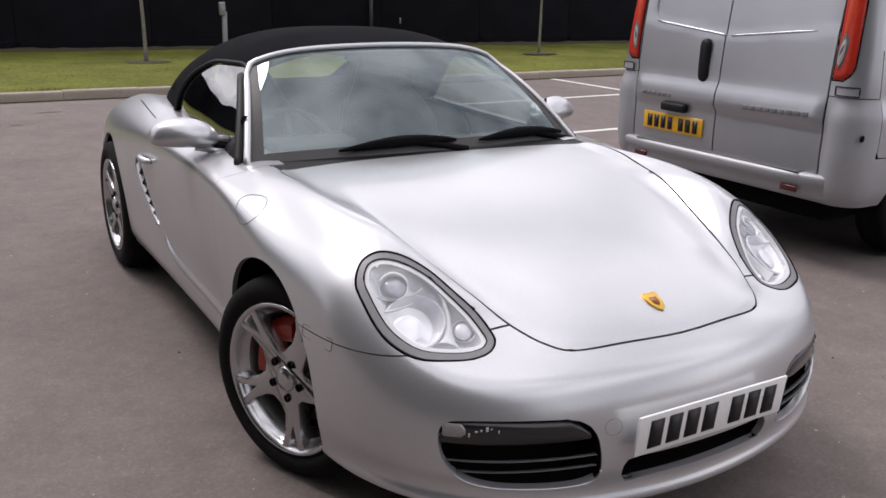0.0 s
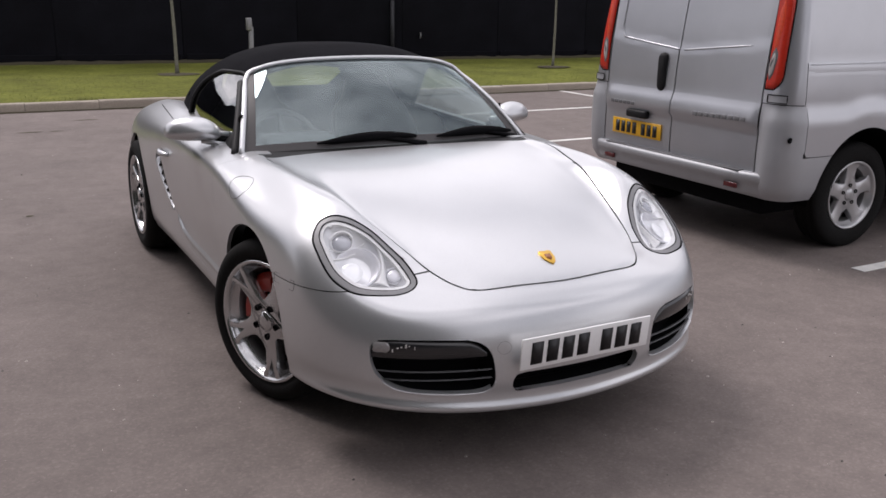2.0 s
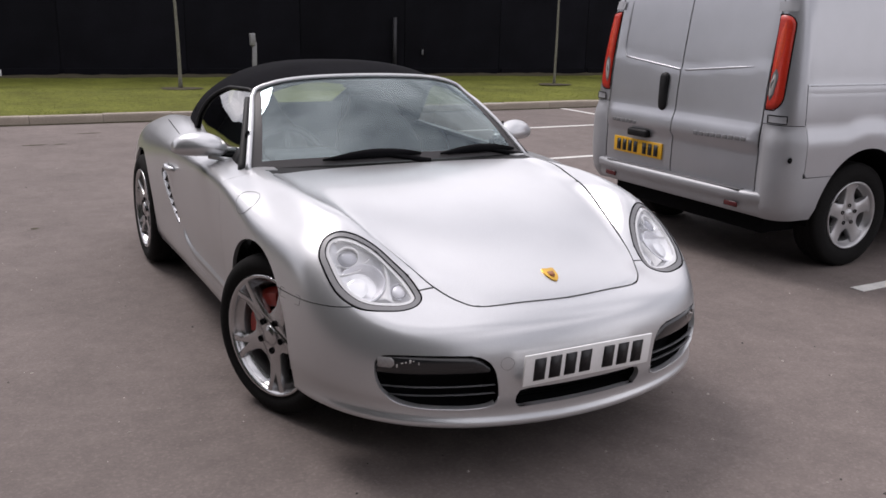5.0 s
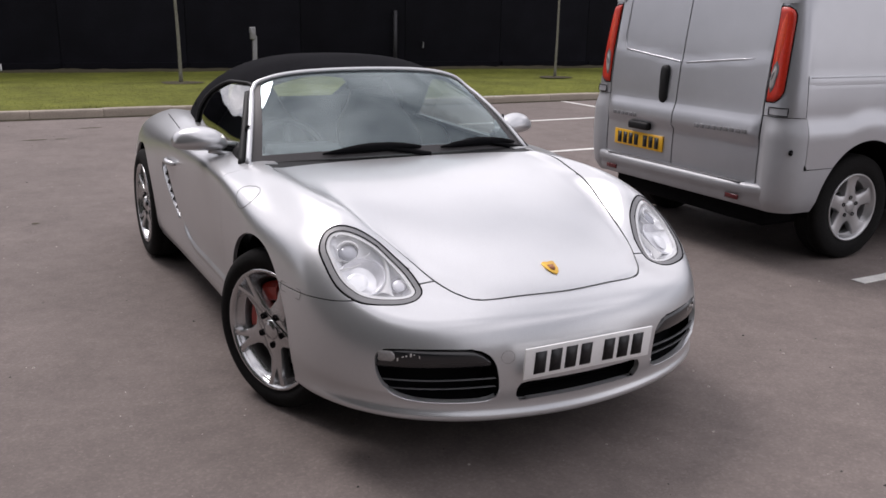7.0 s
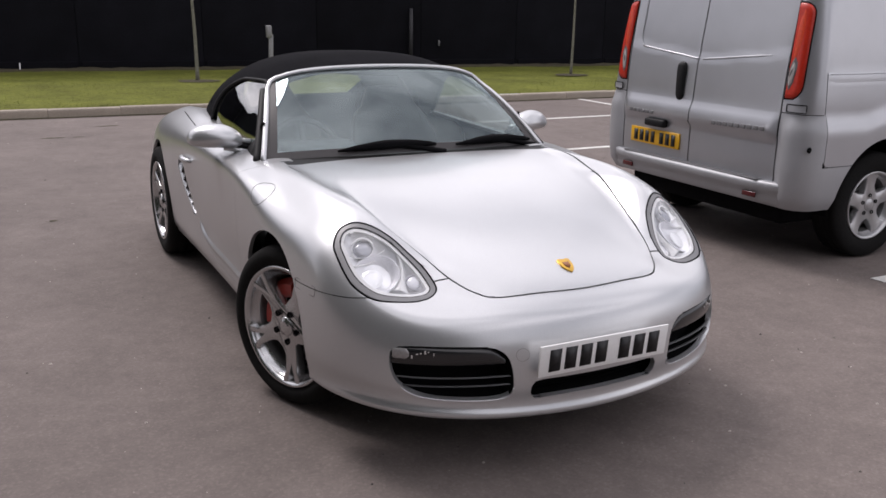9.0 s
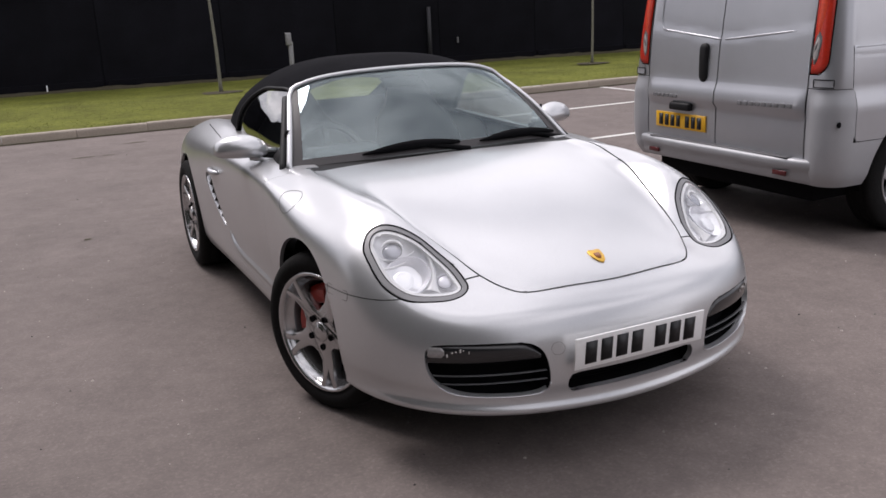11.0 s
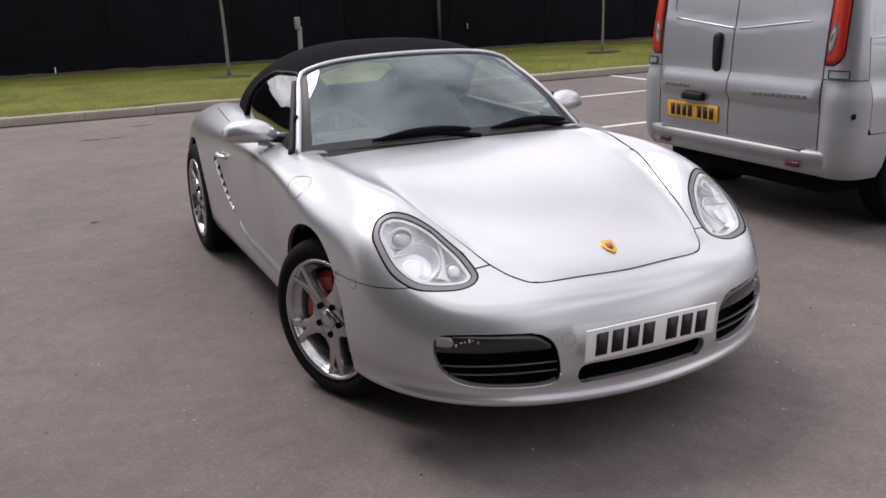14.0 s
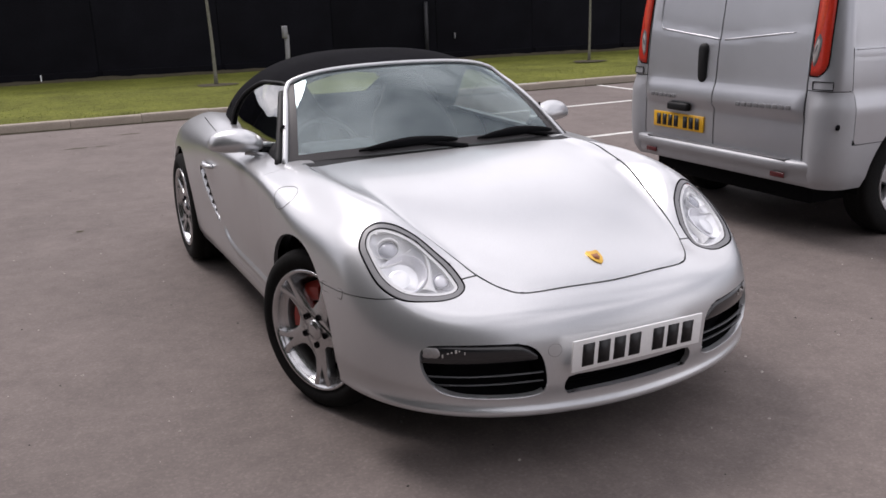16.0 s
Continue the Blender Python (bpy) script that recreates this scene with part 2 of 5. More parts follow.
def box(bm, cx, cy, cz, sx, sy, sz, bev=0.0, seg=2, m=None):
    r = bmesh.ops.create_cube(bm, size=1.0)
    for v in r["verts"]:
        v.co = Vector((v.co.x * sx, v.co.y * sy, v.co.z * sz))
    vs = r["verts"]
    if bev:
        es = list({e for v in vs for e in v.link_edges})
        bv = bmesh.ops.bevel(bm, geom=es, offset=bev, segments=seg, profile=0.5, affect="EDGES")
        vs = list({v for f in bv["faces"] for v in f.verts} | {v for v in vs if v.is_valid})
    t = Matrix.Translation((cx, cy, cz)) @ (m if m else Matrix.Identity(4))
    for v in vs:
        v.co = t @ v.co
    return bm


def boxm(*a, **k):
    bm = bmesh.new()
    box(bm, *a, **k)
    sharpen(bm, 50)
    return bm


def grid_bm(G, close_u=False, close_v=False, bm=None):
    """quads over a grid of points, rows x columns"""
    bm = bm or bmesh.new()
    nu, nv = len(G), len(G[0])
    vs = [[bm.verts.new(tuple(float(c) for c in p)) for p in row] for row in G]
    for i in range(nu if close_u else nu - 1):
        for j in range(nv if close_v else nv - 1):
            a, b, c, d = vs[i][j], vs[i][(j + 1) % nv], vs[(i + 1) % nu][(j + 1) % nv], vs[(i + 1) % nu][j]
            q = []
            for v in (a, b, c, d):
                if v not in q:
                    q.append(v)
            if len(q) > 2:
                bm.faces.new(q)
    return bm


def tube(pts, r, seg=8, bm=None, caps=True):
    """round bar through points; r is a number or one per point"""
    bm = bm or bmesh.new()
    P = [Vector(p) for p in pts]
    R = r if hasattr(r, "__len__") else [r] * len(P)
    ref = Vector((0, 0, 1))
    rows = []
    for i, p in enumerate(P):
        t = (P[min(i + 1, len(P) - 1)] - P[max(i - 1, 0)]).normalized()
        u = ref - t * ref.dot(t)
        if u.length < 0.05:
            u = Vector((1, 0, 0)) - t * t.x
        u.normalize()
        w = t.cross(u)
        rows.append([bm.verts.new(p + (u * math.cos(a) + w * math.sin(a)) * R[i]) for a in [2 * math.pi * k / seg for k in range(seg)]])
    for a, b in zip(rows, rows[1:]):
        for k in range(seg):
            bm.faces.new((a[k], a[(k + 1) % seg], b[(k + 1) % seg], b[k]))
    if caps:
        bm.faces.new(rows[0][::-1])
        bm.faces.new(rows[-1])
    return bm


def lathe(profile, seg=48, bm=None, axis="x"):
    """closed or open profile of (along, radius) turned round the x axis"""
    bm = bm or bmesh.new()
    rows = []
    for a, r in profile:
        rows.append([(a, r * math.cos(2 * math.pi * k / seg), r * math.sin(2 * math.pi * k / seg)) for k in range(seg)])
    return grid_bm(rows, close_v=True, bm=bm)


def prism(outline, depth, bm=None, bev=0.0):
    """outline of (y, z) points in the plane x = 0, pushed to x = depth"""
    bm = bm or bmesh.new()
    f = bm.faces.new([bm.verts.new((0, y, z)) for y, z in outline])
    r = bmesh.ops.extrude_face_region(bm, geom=[f])
    for v in r["geom"]:
        if isinstance(v, bmesh.types.BMVert):
            v.co.x += depth
    if bev:
        top = [e for e in bm.edges if all(abs(v.co.x - depth) < 1e-6 for v in e.verts)]
        bmesh.ops.bevel(bm, geom=top, offset=bev, segments=2, profile=0.5, affect="EDGES")
    bmesh.ops.recalc_face_normals(bm, faces=bm.faces)
    return bm


def move(bm, m):
    bmesh.ops.transform(bm, matrix=m, verts=bm.verts)
    return bm


def spline(knots):
    """smooth curve through (t, value) knots that does not overshoot"""
    T = np.array([k[0] for k in knots], float)
    V = np.array([k[1] for k in knots], float)
    h = np.diff(T)
    s = np.diff(V) / h
    m = np.empty_like(V)
    m[0], m[-1] = s[0], s[-1]
    for i in range(1, len(V) - 1):
        m[i] = 0 if s[i - 1] * s[i] <= 0 else 2 * s[i - 1] * s[i] / (s[i - 1] + s[i])

    def f(t):
        t = np.clip(np.asarray(t, float), T[0], T[-1])
        i = np.clip(np.searchsorted(T, t) - 1, 0, len(h) - 1)
        u = (t - T[i]) / h[i]
        return V[i] * (1 + 2 * u) * (1 - u) ** 2 + h[i] * m[i] * u * (1 - u) ** 2 + V[i + 1] * u * u * (3 - 2 * u) + h[i] * m[i + 1] * u * u * (u - 1)

    return f


def closed_curve(pts, n=10):
    """smooth closed outline through 2D points"""
    P = np.array(pts, float)
    out = []
    for i in range(len(P)):
        a, b, c, d = P[i - 1], P[i], P[(i + 1) % len(P)], P[(i + 2) % len(P)]
        for u in np.linspace(0, 1, n, endpoint=False):
            out.append(0.5 * (2 * b + (c - a) * u + (2 * a - 5 * b + 4 * c - d) * u * u + (3 * b - a - 3 * c + d) * u ** 3))
    return np.array(out)


def rounded(x0, z0, x1, z1, r, n=6):
    """rounded rectangle outline"""
    out = []
    for cx, cz, a0 in ((x1 - r, z1 - r, 0), (x0 + r, z1 - r, 90), (x0 + r, z0 + r, 180), (x1 - r, z0 + r, 270)):
        for k in range(n + 1):
            a = radians(a0 + 90 * k / n)
            out.append((cx + r * math.cos(a), cz + r * math.sin(a)))
    return np.array(out)


def outline_dist(P, O):
    """signed distance of 2D points P to the closed outline O, negative inside"""
    A, B = O, np.roll(O, -1, 0)
    best = np.full(len(P), 1e9)
    inside = np.zeros(len(P), bool)
    for a, b in zip(A, B):
        ab = b - a
        t = np.clip(((P - a) @ ab) / max(ab @ ab, 1e-12), 0, 1)
        best = np.minimum(best, np.hypot(*(P - a - t[:, None] * ab).T))
        if a[1] != b[1]:
            c = (a[1] > P[:, 1]) != (b[1] > P[:, 1])
            inside ^= c & (P[:, 0] < (b[0] - a[0]) * (P[:, 1] - a[1]) / (b[1] - a[1]) + a[0])
    return np.where(inside, -best, best)


def cut(bm, phi):
    """split the faces of bm along phi = 0; phi takes an array of points"""
    verts = list(bm.verts)
    val = {v: x for v, x in zip(verts, phi(np.array([v.co for v in verts])))}
    for e in list(bm.edges):
        a, b = e.verts
        x, y = val[a], val[b]
        if x * y < 0:
            t = x / (x - y)
            if t < 0.03:
                val[a] = 0.0
            elif t > 0.97:
                val[b] = 0.0
            else:
                nv = bmesh.utils.edge_split(e, a, t)[1]
                val[nv] = 0.0
    for f in list(bm.faces):
        z = [v for v in f.verts if val[v] == 0.0]
        if len(z) == 2 and not any(e.other_vert(z[0]) is z[1] for e in z[0].link_edges):
            try:
                bmesh.utils.face_split(f, z[0], z[1])
            except ValueError:
                pass


def centres(bm):
    return np.array([f.calc_center_median() for f in bm.faces])


def take(bm, keep, offset=0.0, rim=0.0):
    """a copy of the faces flagged in keep, moved inwards by offset, with an edge turned inwards by rim"""
    out = bmesh.new()
    made = {}
    for f, k in zip(bm.faces, keep):
        if k:
            vs = []
            for v in f.verts:
                if v not in made:
                    made[v] = out.verts.new(v.co - v.normal * offset)
                vs.append(made[v])
            out.faces.new(vs)
    out.normal_update()
    if rim:
        nor = {made[v]: v.normal.copy() for v in made}
        edge = [e for e in out.edges if e.is_boundary]
        for e in edge:
            e.smooth = False
        low = {}
        for e in edge:
            for v in e.verts:
                if v not in low:
                    low[v] = out.verts.new(v.co - nor[v] * rim)
        for e in edge:
            lp = e.link_loops[0]
            a, b = lp.vert, lp.link_loop_next.vert
            out.faces.new((b, a, low[a], low[b]))
        out.normal_update()
    return out


def b_spline(G, nu, nv):
    """points of the smooth surface over a net of control points"""
    def basis(n, k):
        M = []
        for i in range(n):
            for u in np.linspace(0, 1, k, endpoint=False):
                M.append((i, ((1 - u) ** 3 / 6, (3 * u ** 3 - 6 * u * u + 4) / 6, (-3 * u ** 3 + 3 * u * u + 3 * u + 1) / 6, u ** 3 / 6)))
        M.append((n - 1, (0, 1 / 6, 4 / 6, 1 / 6)))
        B = np.zeros((len(M), n + 3))
        for r, (i, w) in enumerate(M):
            B[r, i:i + 4] = w
        return B
    return np.einsum("ai,ijk,bj->abk", basis(G.shape[0] - 3, nu), G, basis(G.shape[1] - 3, nv))


# ---- ground, kerb, verge, fence ----
bm = bmesh.new()
N = 36
xs = [-900, -300, -100, -40] + list(np.linspace(-14, 20, N)) + [45, 100, 300, 900]
ys = [-900, -300, -100, -40] + list(np.linspace(-9, 9.62, 20))
grid_bm([[(x, y, 0.0) for x in xs] for y in ys], bm=bm)
bmesh.ops.recalc_face_normals(bm, faces=bm.faces)
if next(iter(bm.faces)).normal.z < 0:
    bmesh.ops.reverse_faces(bm, faces=bm.faces)
tagged(link("ground", bm, M_ASPHALT), "grey-brown worn asphalt of an open car park", "ground", kind="structure")

bm = bmesh.new()
gx = [-900, -300, -100, -40] + list(np.linspace(-14, 24, 60)) + [50, 100, 300, 900]
gy = [9.745] + list(np.linspace(10.0, 17.0, 18)) + [25, 60, 200, 900]
grid_bm([[(x, y, 0.115 + (0.025 * noise.noise(Vector((x * 0.6, y * 0.6, 0))) if 9.8 < y < 18 and -14 <= x <= 24 else 0)) for x in gx] for y in gy], bm=bm)
bm.normal_update()
if next(iter(bm.faces)).normal.z < 0:
    bmesh.ops.reverse_faces(bm, faces=bm.faces)
tagged(link("grass_verge", bm, M_GRASS), "mown yellow-green grass verge behind the kerb", "grass", kind="structure")


def line(x0, y0, x1, y1, w=0.085):
    bm = bmesh.new()
    n = 24
    d = Vector((x1 - x0, y1 - y0, 0))
    s = Vector((-d.y, d.x, 0)).normalized() * w / 2
    rows = []
    for k in range(n + 1):
        p = Vector((x0, y0, 0.004)) + d * k / n
        a, b = 1 + 0.07 * random.uniform(-1, 1), 1 + 0.07 * random.uniform(-1, 1)
        rows.append([p + s * a - Vector((0, 0, 0.006)), p + s * a, p - s * b, p - s * b - Vector((0, 0, 0.006))])
    grid_bm(rows, bm=bm)
    bmesh.ops.recalc_face_normals(bm, faces=bm.faces)
    return tagged(link("bay_line", bm, M_LINE, smooth=False), "worn white painted parking bay line on asphalt", "road marking", "parking bay lines", kind="structure")


for yy in (0.13, 2.53, 4.94, 7.37):
    line(2.845, yy, 7.39, yy + 0.06)
line(7.40, 7.3, 7.40, 9.62)
# dark strip of uneven width along the foot of the kerb
bm = bmesh.new()
rows = []
for x in np.linspace(-30, 45, 300):
    w = .045 + .02 * noise.noise(Vector((x * 1.3, 0, 0)))
    rows.append([(x, 9.63, .014), (x, 9.62 - w * .5, .010), (x, 9.62 - w, .002)])
grid_bm(rows, bm=bm)
bmesh.ops.recalc_face_normals(bm, faces=bm.faces)
tagged(link("gutter_dirt", bm, M_SOIL), "dark narrow strip along the kerb's foot", "dirt", kind="structure")

# ---- the sports car: one smooth skin, cut into panels ----
# plan outline of the skin by station, spine, ridge and edge heights along the car
PX = spline([(0, 0), (1, .25), (2, .46), (3, .637), (4, .763), (5, .832), (6, .855), (7, .876), (8, .874), (9, .864), (10, .864), (11, .866), (12, .872), (13, .856), (14, .806), (15, .70), (16, .46), (17, 0)])
PY = spline([(0, -.945), (1, -.927), (2, -.876), (3, -.79), (4, -.655), (5, -.48), (6, -.30), (7, 0), (8, .38), (9, .85), (10, 1.35), (11, 1.9), (12, 2.3), (13, 2.65), (14, 2.98), (15, 3.22), (16, 3.35), (17, 3.39)])
SY = spline([(0, -.80), (1, -.72), (2, -.58), (3, -.40), (4, -.2), (5, -.03), (6, .1), (7, .3), (8, .55), (9, .9), (10, 1.35), (11, 1.85), (12, 2.2), (13, 2.5), (14, 2.75), (15, 2.93), (16, 3.1), (17, 3.2)])
SPINE = spline([(-.95, .50), (-.88, .572), (-.82, .612), (-.714, .662), (-.5, .738), (-.2, .803), (.1, .848), (.46, .880), (.8, .89), (1.3, .895), (1.9, .895), (2.4, .885), (2.7, .865), (2.95, .83), (3.2, .775), (3.4, .70)])
BOW = spline([(-.95, .14), (-.7, .19), (-.35, .085), (0, .035), (.4, .02), (3.4, .03)])
RIDGE = spline([(-.85, 0), (-.6, .035), (-.35, .068), (0, .052), (.4, .018), (.8, 0), (1.4, .008), (2.1, .045), (2.5, .035), (3, 0)])
EDGE_X = spline([(-.8, .37), (-.6, .49), (-.35, .70), (0, .735), (.5, .73), (1.3, .72), (1.9, .68), (2.4, .64), (2.9, .56), (3.3, .4)])
SHOULDER = spline([(0, .11), (2, .11), (3, .117), (4, .113), (5, .087), (6, .088), (7, .10), (8, .105), (9, .115), (10, .12), (11, .16), (12, .20), (13, .20), (15, .15), (17, .10)])
SILL_Z = spline([(0, .212), (2, .226), (4, .246), (6, .232), (8, .208), (11, .208), (13, .22), (17, .26)])
WIDE_Z = spline([(0, .40), (4, .40), (6, .46), (8, .52), (12, .56), (17, .55)])
TUCK = spline([(0, .012), (4, .015), (6, .03), (8, .075), (11, .065), (13, .04), (17, .06)])

CREASE = spline([(5.5, 0), (6.5, .03), (7, .18), (7.5, .6), (8, 1), (10, 1), (11, .5), (12, .1), (13, 0)])
CREASE_Z = spline([(6, .77), (7, .795), (8, .842), (9, .850), (10, .845), (11, .825), (12, .80)])


# bonnet edge in plan and height, and the wing that rises beyond it
SEAM_X = spline([(-.9, .20), (-.82, .28), (-.77, .34), (-.73, .379), (-.68, .41), (-.6, .443), (-.52, .468), (-.42, .496), (-.31, .525), (-.19, .557), (-.05, .593), (.1, .628), (.25, .652), (.5, .68), (1, .70)])
SEAM_Z = spline([(-.95, .49), (-.82, .598), (-.73, .630), (-.68, .644), (-.61, .657), (-.52, .686), (-.42, .716), (-.31, .750), (-.19, .784), (-.05, .812), (.1, .842), (.25, .864), (.5, .878), (.8, .888), (1.3, .894)])
WING_RISE = spline([(-.80, -.02), (-.72, -.04), (-.66, -.037), (-.6, -.0165), (-.35, .097), (0, .0859), (.4, 0), (.9, 0), (3.4, 0)])
WING_EDGE = spline([(-.74, .45), (-.6, .6061), (-.35, .6145), (0, .5771), (.4, .624), (1.3, .72)])
WING_FALL = spline([(-.4, 2.65), (-.1, 3.1), (.1, 2.7), (.38, .9), (.8, .5)])
WING_WIDE = spline([(-.74, .11), (-.6, .0922), (-.35, .0885), (0, .065), (.4, .12)])


def deck(x, y):
    """height of the bonnet, wings and rear deck"""
    x = np.abs(x)
    plain = SPINE(y) - BOW(y) * x * x + RIDGE(y) * np.exp(-((x - .665) / .13) ** 2) - 1.5 * np.maximum(0, x - EDGE_X(y)) ** 2
    t = np.clip(x / SEAM_X(y), 0, 1)
    u = np.clip((x - SEAM_X(y)) / WING_WIDE(y), 0, 1)
    winged = SPINE(y) - (SPINE(y) - SEAM_Z(y)) * t ** 2.6 + WING_RISE(y) * u * (2 - u) - WING_FALL(y) * np.maximum(0, x - WING_EDGE(y)) ** 2
    k = np.clip((y + .82) / .10, 0, 1) * np.clip((.8 - y) / .4, 0, 1)
    k = k * k * (3 - 2 * k)
    return plain * (1 - k) + winged * k


def body_skin():
    s = np.arange(18, dtype=float)
    P = np.stack([PX(s), PY(s)], 1)
    T = np.stack([PX(s + .05) - PX(s - .05), PY(s + .05) - PY(s - .05)], 1)
    T[0], T[-1] = (1, 0), (-1, 0)
    T /= np.linalg.norm(T, axis=1)[:, None]
    inward = np.stack([-T[:, 1], T[:, 0]], 1)
    S = np.stack([0 * s, SY(s)], 1)
    zb, zw, D, tk = SILL_Z(s), WIDE_Z(s), SHOULDER(s), TUCK(s)

    def at(inset, z):
        q = P + inward * np.asarray(inset)[:, None]
        return np.stack([np.maximum(q[:, 0], 0) * (s < 17) * (s > 0), q[:, 1], z + 0 * s], 1)

    lip = np.clip((5.5 - s) / 1.5, 0, 1)
    rows = [at(tk + .10, zb - .004), at(tk + .004, zb - .004), at(tk * .8 - .006 * lip, zb + .010), at(tk * .8 - .006 * lip, zb + .026), at(tk * .6 + .008 * lip, zb + .040), at(tk * .35 + .008 * lip, zb + .075), at(.034 * CREASE(s), zb + (zw - zb) * .6), at(.016 * CREASE(s), zw)]
    sh = at(D, 0 * s)
    zs = deck(sh[:, 0], sh[:, 1])
    c, zc = CREASE(s), CREASE_Z(s)
    for g, ci, cz in ((.34, .010, -.13), (.64, .016, -.009), (.86, .040, .009)):
        rows.append(at((1 - c) * D * .92 * (1 - np.sqrt(1 - g * g)) + c * ci, (1 - c) * (zw + (zs - zw) * g) + c * (zc + cz)))
    sh[:, 2] = zs
    rows.append(sh)
    for q in (.05, .10, .15, .20, .25, .30, .36, .44, .54, .68, .84, 1.0):
        p = sh[:, :2] * (1 - q) + S * q
        rows.append(np.stack([p[:, 0], p[:, 1], deck(p[:, 0], p[:, 1])], 1))
    G = np.stack(rows, 0)
    m = np.array([-1, 1, 1])
    G = np.concatenate([2 * G[:1] - G[1:2], G, G[-2:-1] * m], 0)
    G = np.concatenate([G[:, 1:2] * m, G, G[:, -2:-1] * m], 1)
    S1 = b_spline(G, 4, 8)
    bm = grid_bm(S1)
    grid_bm(S1 * m, bm=bm)
    bmesh.ops.remove_doubles(bm, verts=bm.verts, dist=0.0004)
    bmesh.ops.recalc_face_normals(bm, faces=bm.faces)
    up = sum(f.normal.z * f.calc_area() for f in bm.faces)
    if up < 0:
        bmesh.ops.reverse_faces(bm, faces=bm.faces)
    bm.normal_update()
    return bm


def mirrored(pts):
    return list(pts) + [(-x, y) for x, y in reversed(pts) if x > 0.001]


BONNET = closed_curve(mirrored([(0, .45), (.35, .445), (.60, .42), (.655, .39), (.652, .25), (.628, .1), (.593, -.05), (.557, -.19), (.525, -.31), (.496, -.42), (.468, -.52), (.441, -.61), (.41, -.68), (.379, -.733), (.325, -.778), (.2, -.803), (0, -.82)]), 5)
LAMP = closed_curve([(.752, -.458), (.750, -.409), (.727, -.376), (.702, -.364), (.663, -.371), (.621, -.397), (.583, -.428), (.547, -.465), (.515, -.521), (.494, -.566), (.483, -.609), (.480, -.652), (.491, -.674), (.519, -.692), (.562, -.692), (.608, -.678), (.659, -.655), (.692, -.631), (.717, -.599), (.739, -.555), (.749, -.508)], 3)
INTAKE = closed_curve([(.684, .43), (.677, .466), (.645, .481), (.535, .484), (.40, .479), (.35, .457), (.328, .417), (.318, .338), (.333, .306), (.397, .296), (.536, .302), (.616, .317), (.661, .352), (.68, .39)], 4)
GRILLE = rounded(-.257, .286, .257, .356, .028, 4)
COCKPIT = closed_curve(mirrored([(0, .505), (.35, .525), (.58, .565), (.675, .615), (.69, .75), (.68, .95), (.665, 1.4), (.655, 1.8), (.57, 2.1), (.45, 2.30), (0, 2.36)]), 5)
DOOR = closed_curve([(.52, .95), (.50, .78), (.49, .6), (.50, .40), (.58, .325), (.9, .315), (1.2, .335), (1.36, .45), (1.50, .60), (1.60, .74), (1.64, .95), (1.3, 1.05), (.8, 1.05)], 5)
SIDE_INTAKE = closed_curve([(1.66, .705), (1.74, .70), (1.79, .68), (1.70, .60), (1.58, .515), (1.46, .452), (1.425, .455), (1.45, .50), (1.55, .60)], 4)


def f_bonnet(p):
    return np.where(p[:, 2] > .5, outline_dist(p[:, :2], BONNET), 1.0)


def f_lamp(p):
    q = np.stack([np.abs(p[:, 0]), p[:, 1]], 1)
    return np.where(p[:, 2] > .5, outline_dist(q, LAMP), 1.0)


def f_intake(p):
    q = np.stack([np.abs(p[:, 0]), p[:, 2]], 1)
    return np.where(p[:, 1] < -.45, outline_dist(q, INTAKE), 1.0)


def f_grille(p):
    return np.where(p[:, 1] < -.6, outline_dist(p[:, [0, 2]], GRILLE), 1.0)


def f_cockpit(p):
    return np.where(p[:, 2] > .6, outline_dist(p[:, :2], COCKPIT), 1.0)


def f_bumper(p):
    return p[:, 2] - (.607 + .14 * (.72 - np.abs(p[:, 0]))) + np.where(p[:, 1] > 0.2, 1.0, 0.0)


def f_door(p):
    return np.where(np.abs(p[:, 0]) > .6, outline_dist(p[:, 1:], DOOR), 1.0)


def f_side(p):
    return np.where(np.abs(p[:, 0]) > .7, outline_dist(p[:, 1:], SIDE_INTAKE), 1.0)


def f_arch(p):
    a = np.hypot(p[:, 1] - .005, p[:, 2] - .335) - .362
    b = np.hypot(p[:, 1] - 2.42, p[:, 2] - .345) - .366
    return np.where(np.abs(p[:, 0]) > .45, np.minimum(a, b), 1.0)


def f_tail(p):
    return 3.02 - p[:, 1] + .5 * (p[:, 2] - .6)


GAP = 0.0028
skin = body_skin()
for fn, g in ((f_arch, 0), (f_intake, 0), (f_grille, 0), (f_side, 0), (f_cockpit, 0), (f_lamp, .003), (f_lamp, -.003), (f_lamp, -.019), (f_lamp, -.0225), (f_lamp, -.033)):
    cut(skin, lambda p, fn=fn, g=g: fn(p) - g)
for fn, gap in ((f_bonnet, GAP), (f_bumper, .0016), (f_door, .0011), (f_tail, GAP)):
    for g in (gap, -gap):
        cut(skin, lambda p, fn=fn, g=g: fn(p) - g)
skin.normal_update()
skin.faces.ensure_lookup_table()
CT = centres(skin)
v_arch, v_int, v_gr, v_side, v_cock, v_lamp = f_arch(CT), f_intake(CT), f_grille(CT), f_side(CT), f_cockpit(CT), f_lamp(CT)
v_bon, v_bump, v_door, v_tail = f_bonnet(CT), f_bumper(CT), f_door(CT), f_tail(CT)
solid = (v_arch > 0) & (v_int > 0) & (v_gr > 0) & (v_side > 0) & (v_cock > 0) & (v_lamp > .003)
not_bon = v_bon > GAP
front = CT[:, 1] < 0.2
right, left = CT[:, 0] < 0, CT[:, 0] >= 0
bonnet = solid & (v_bon < -GAP)
bumper = solid & not_bon & front & (v_bump < -.0016)
door = solid & (v_door < -.0011)
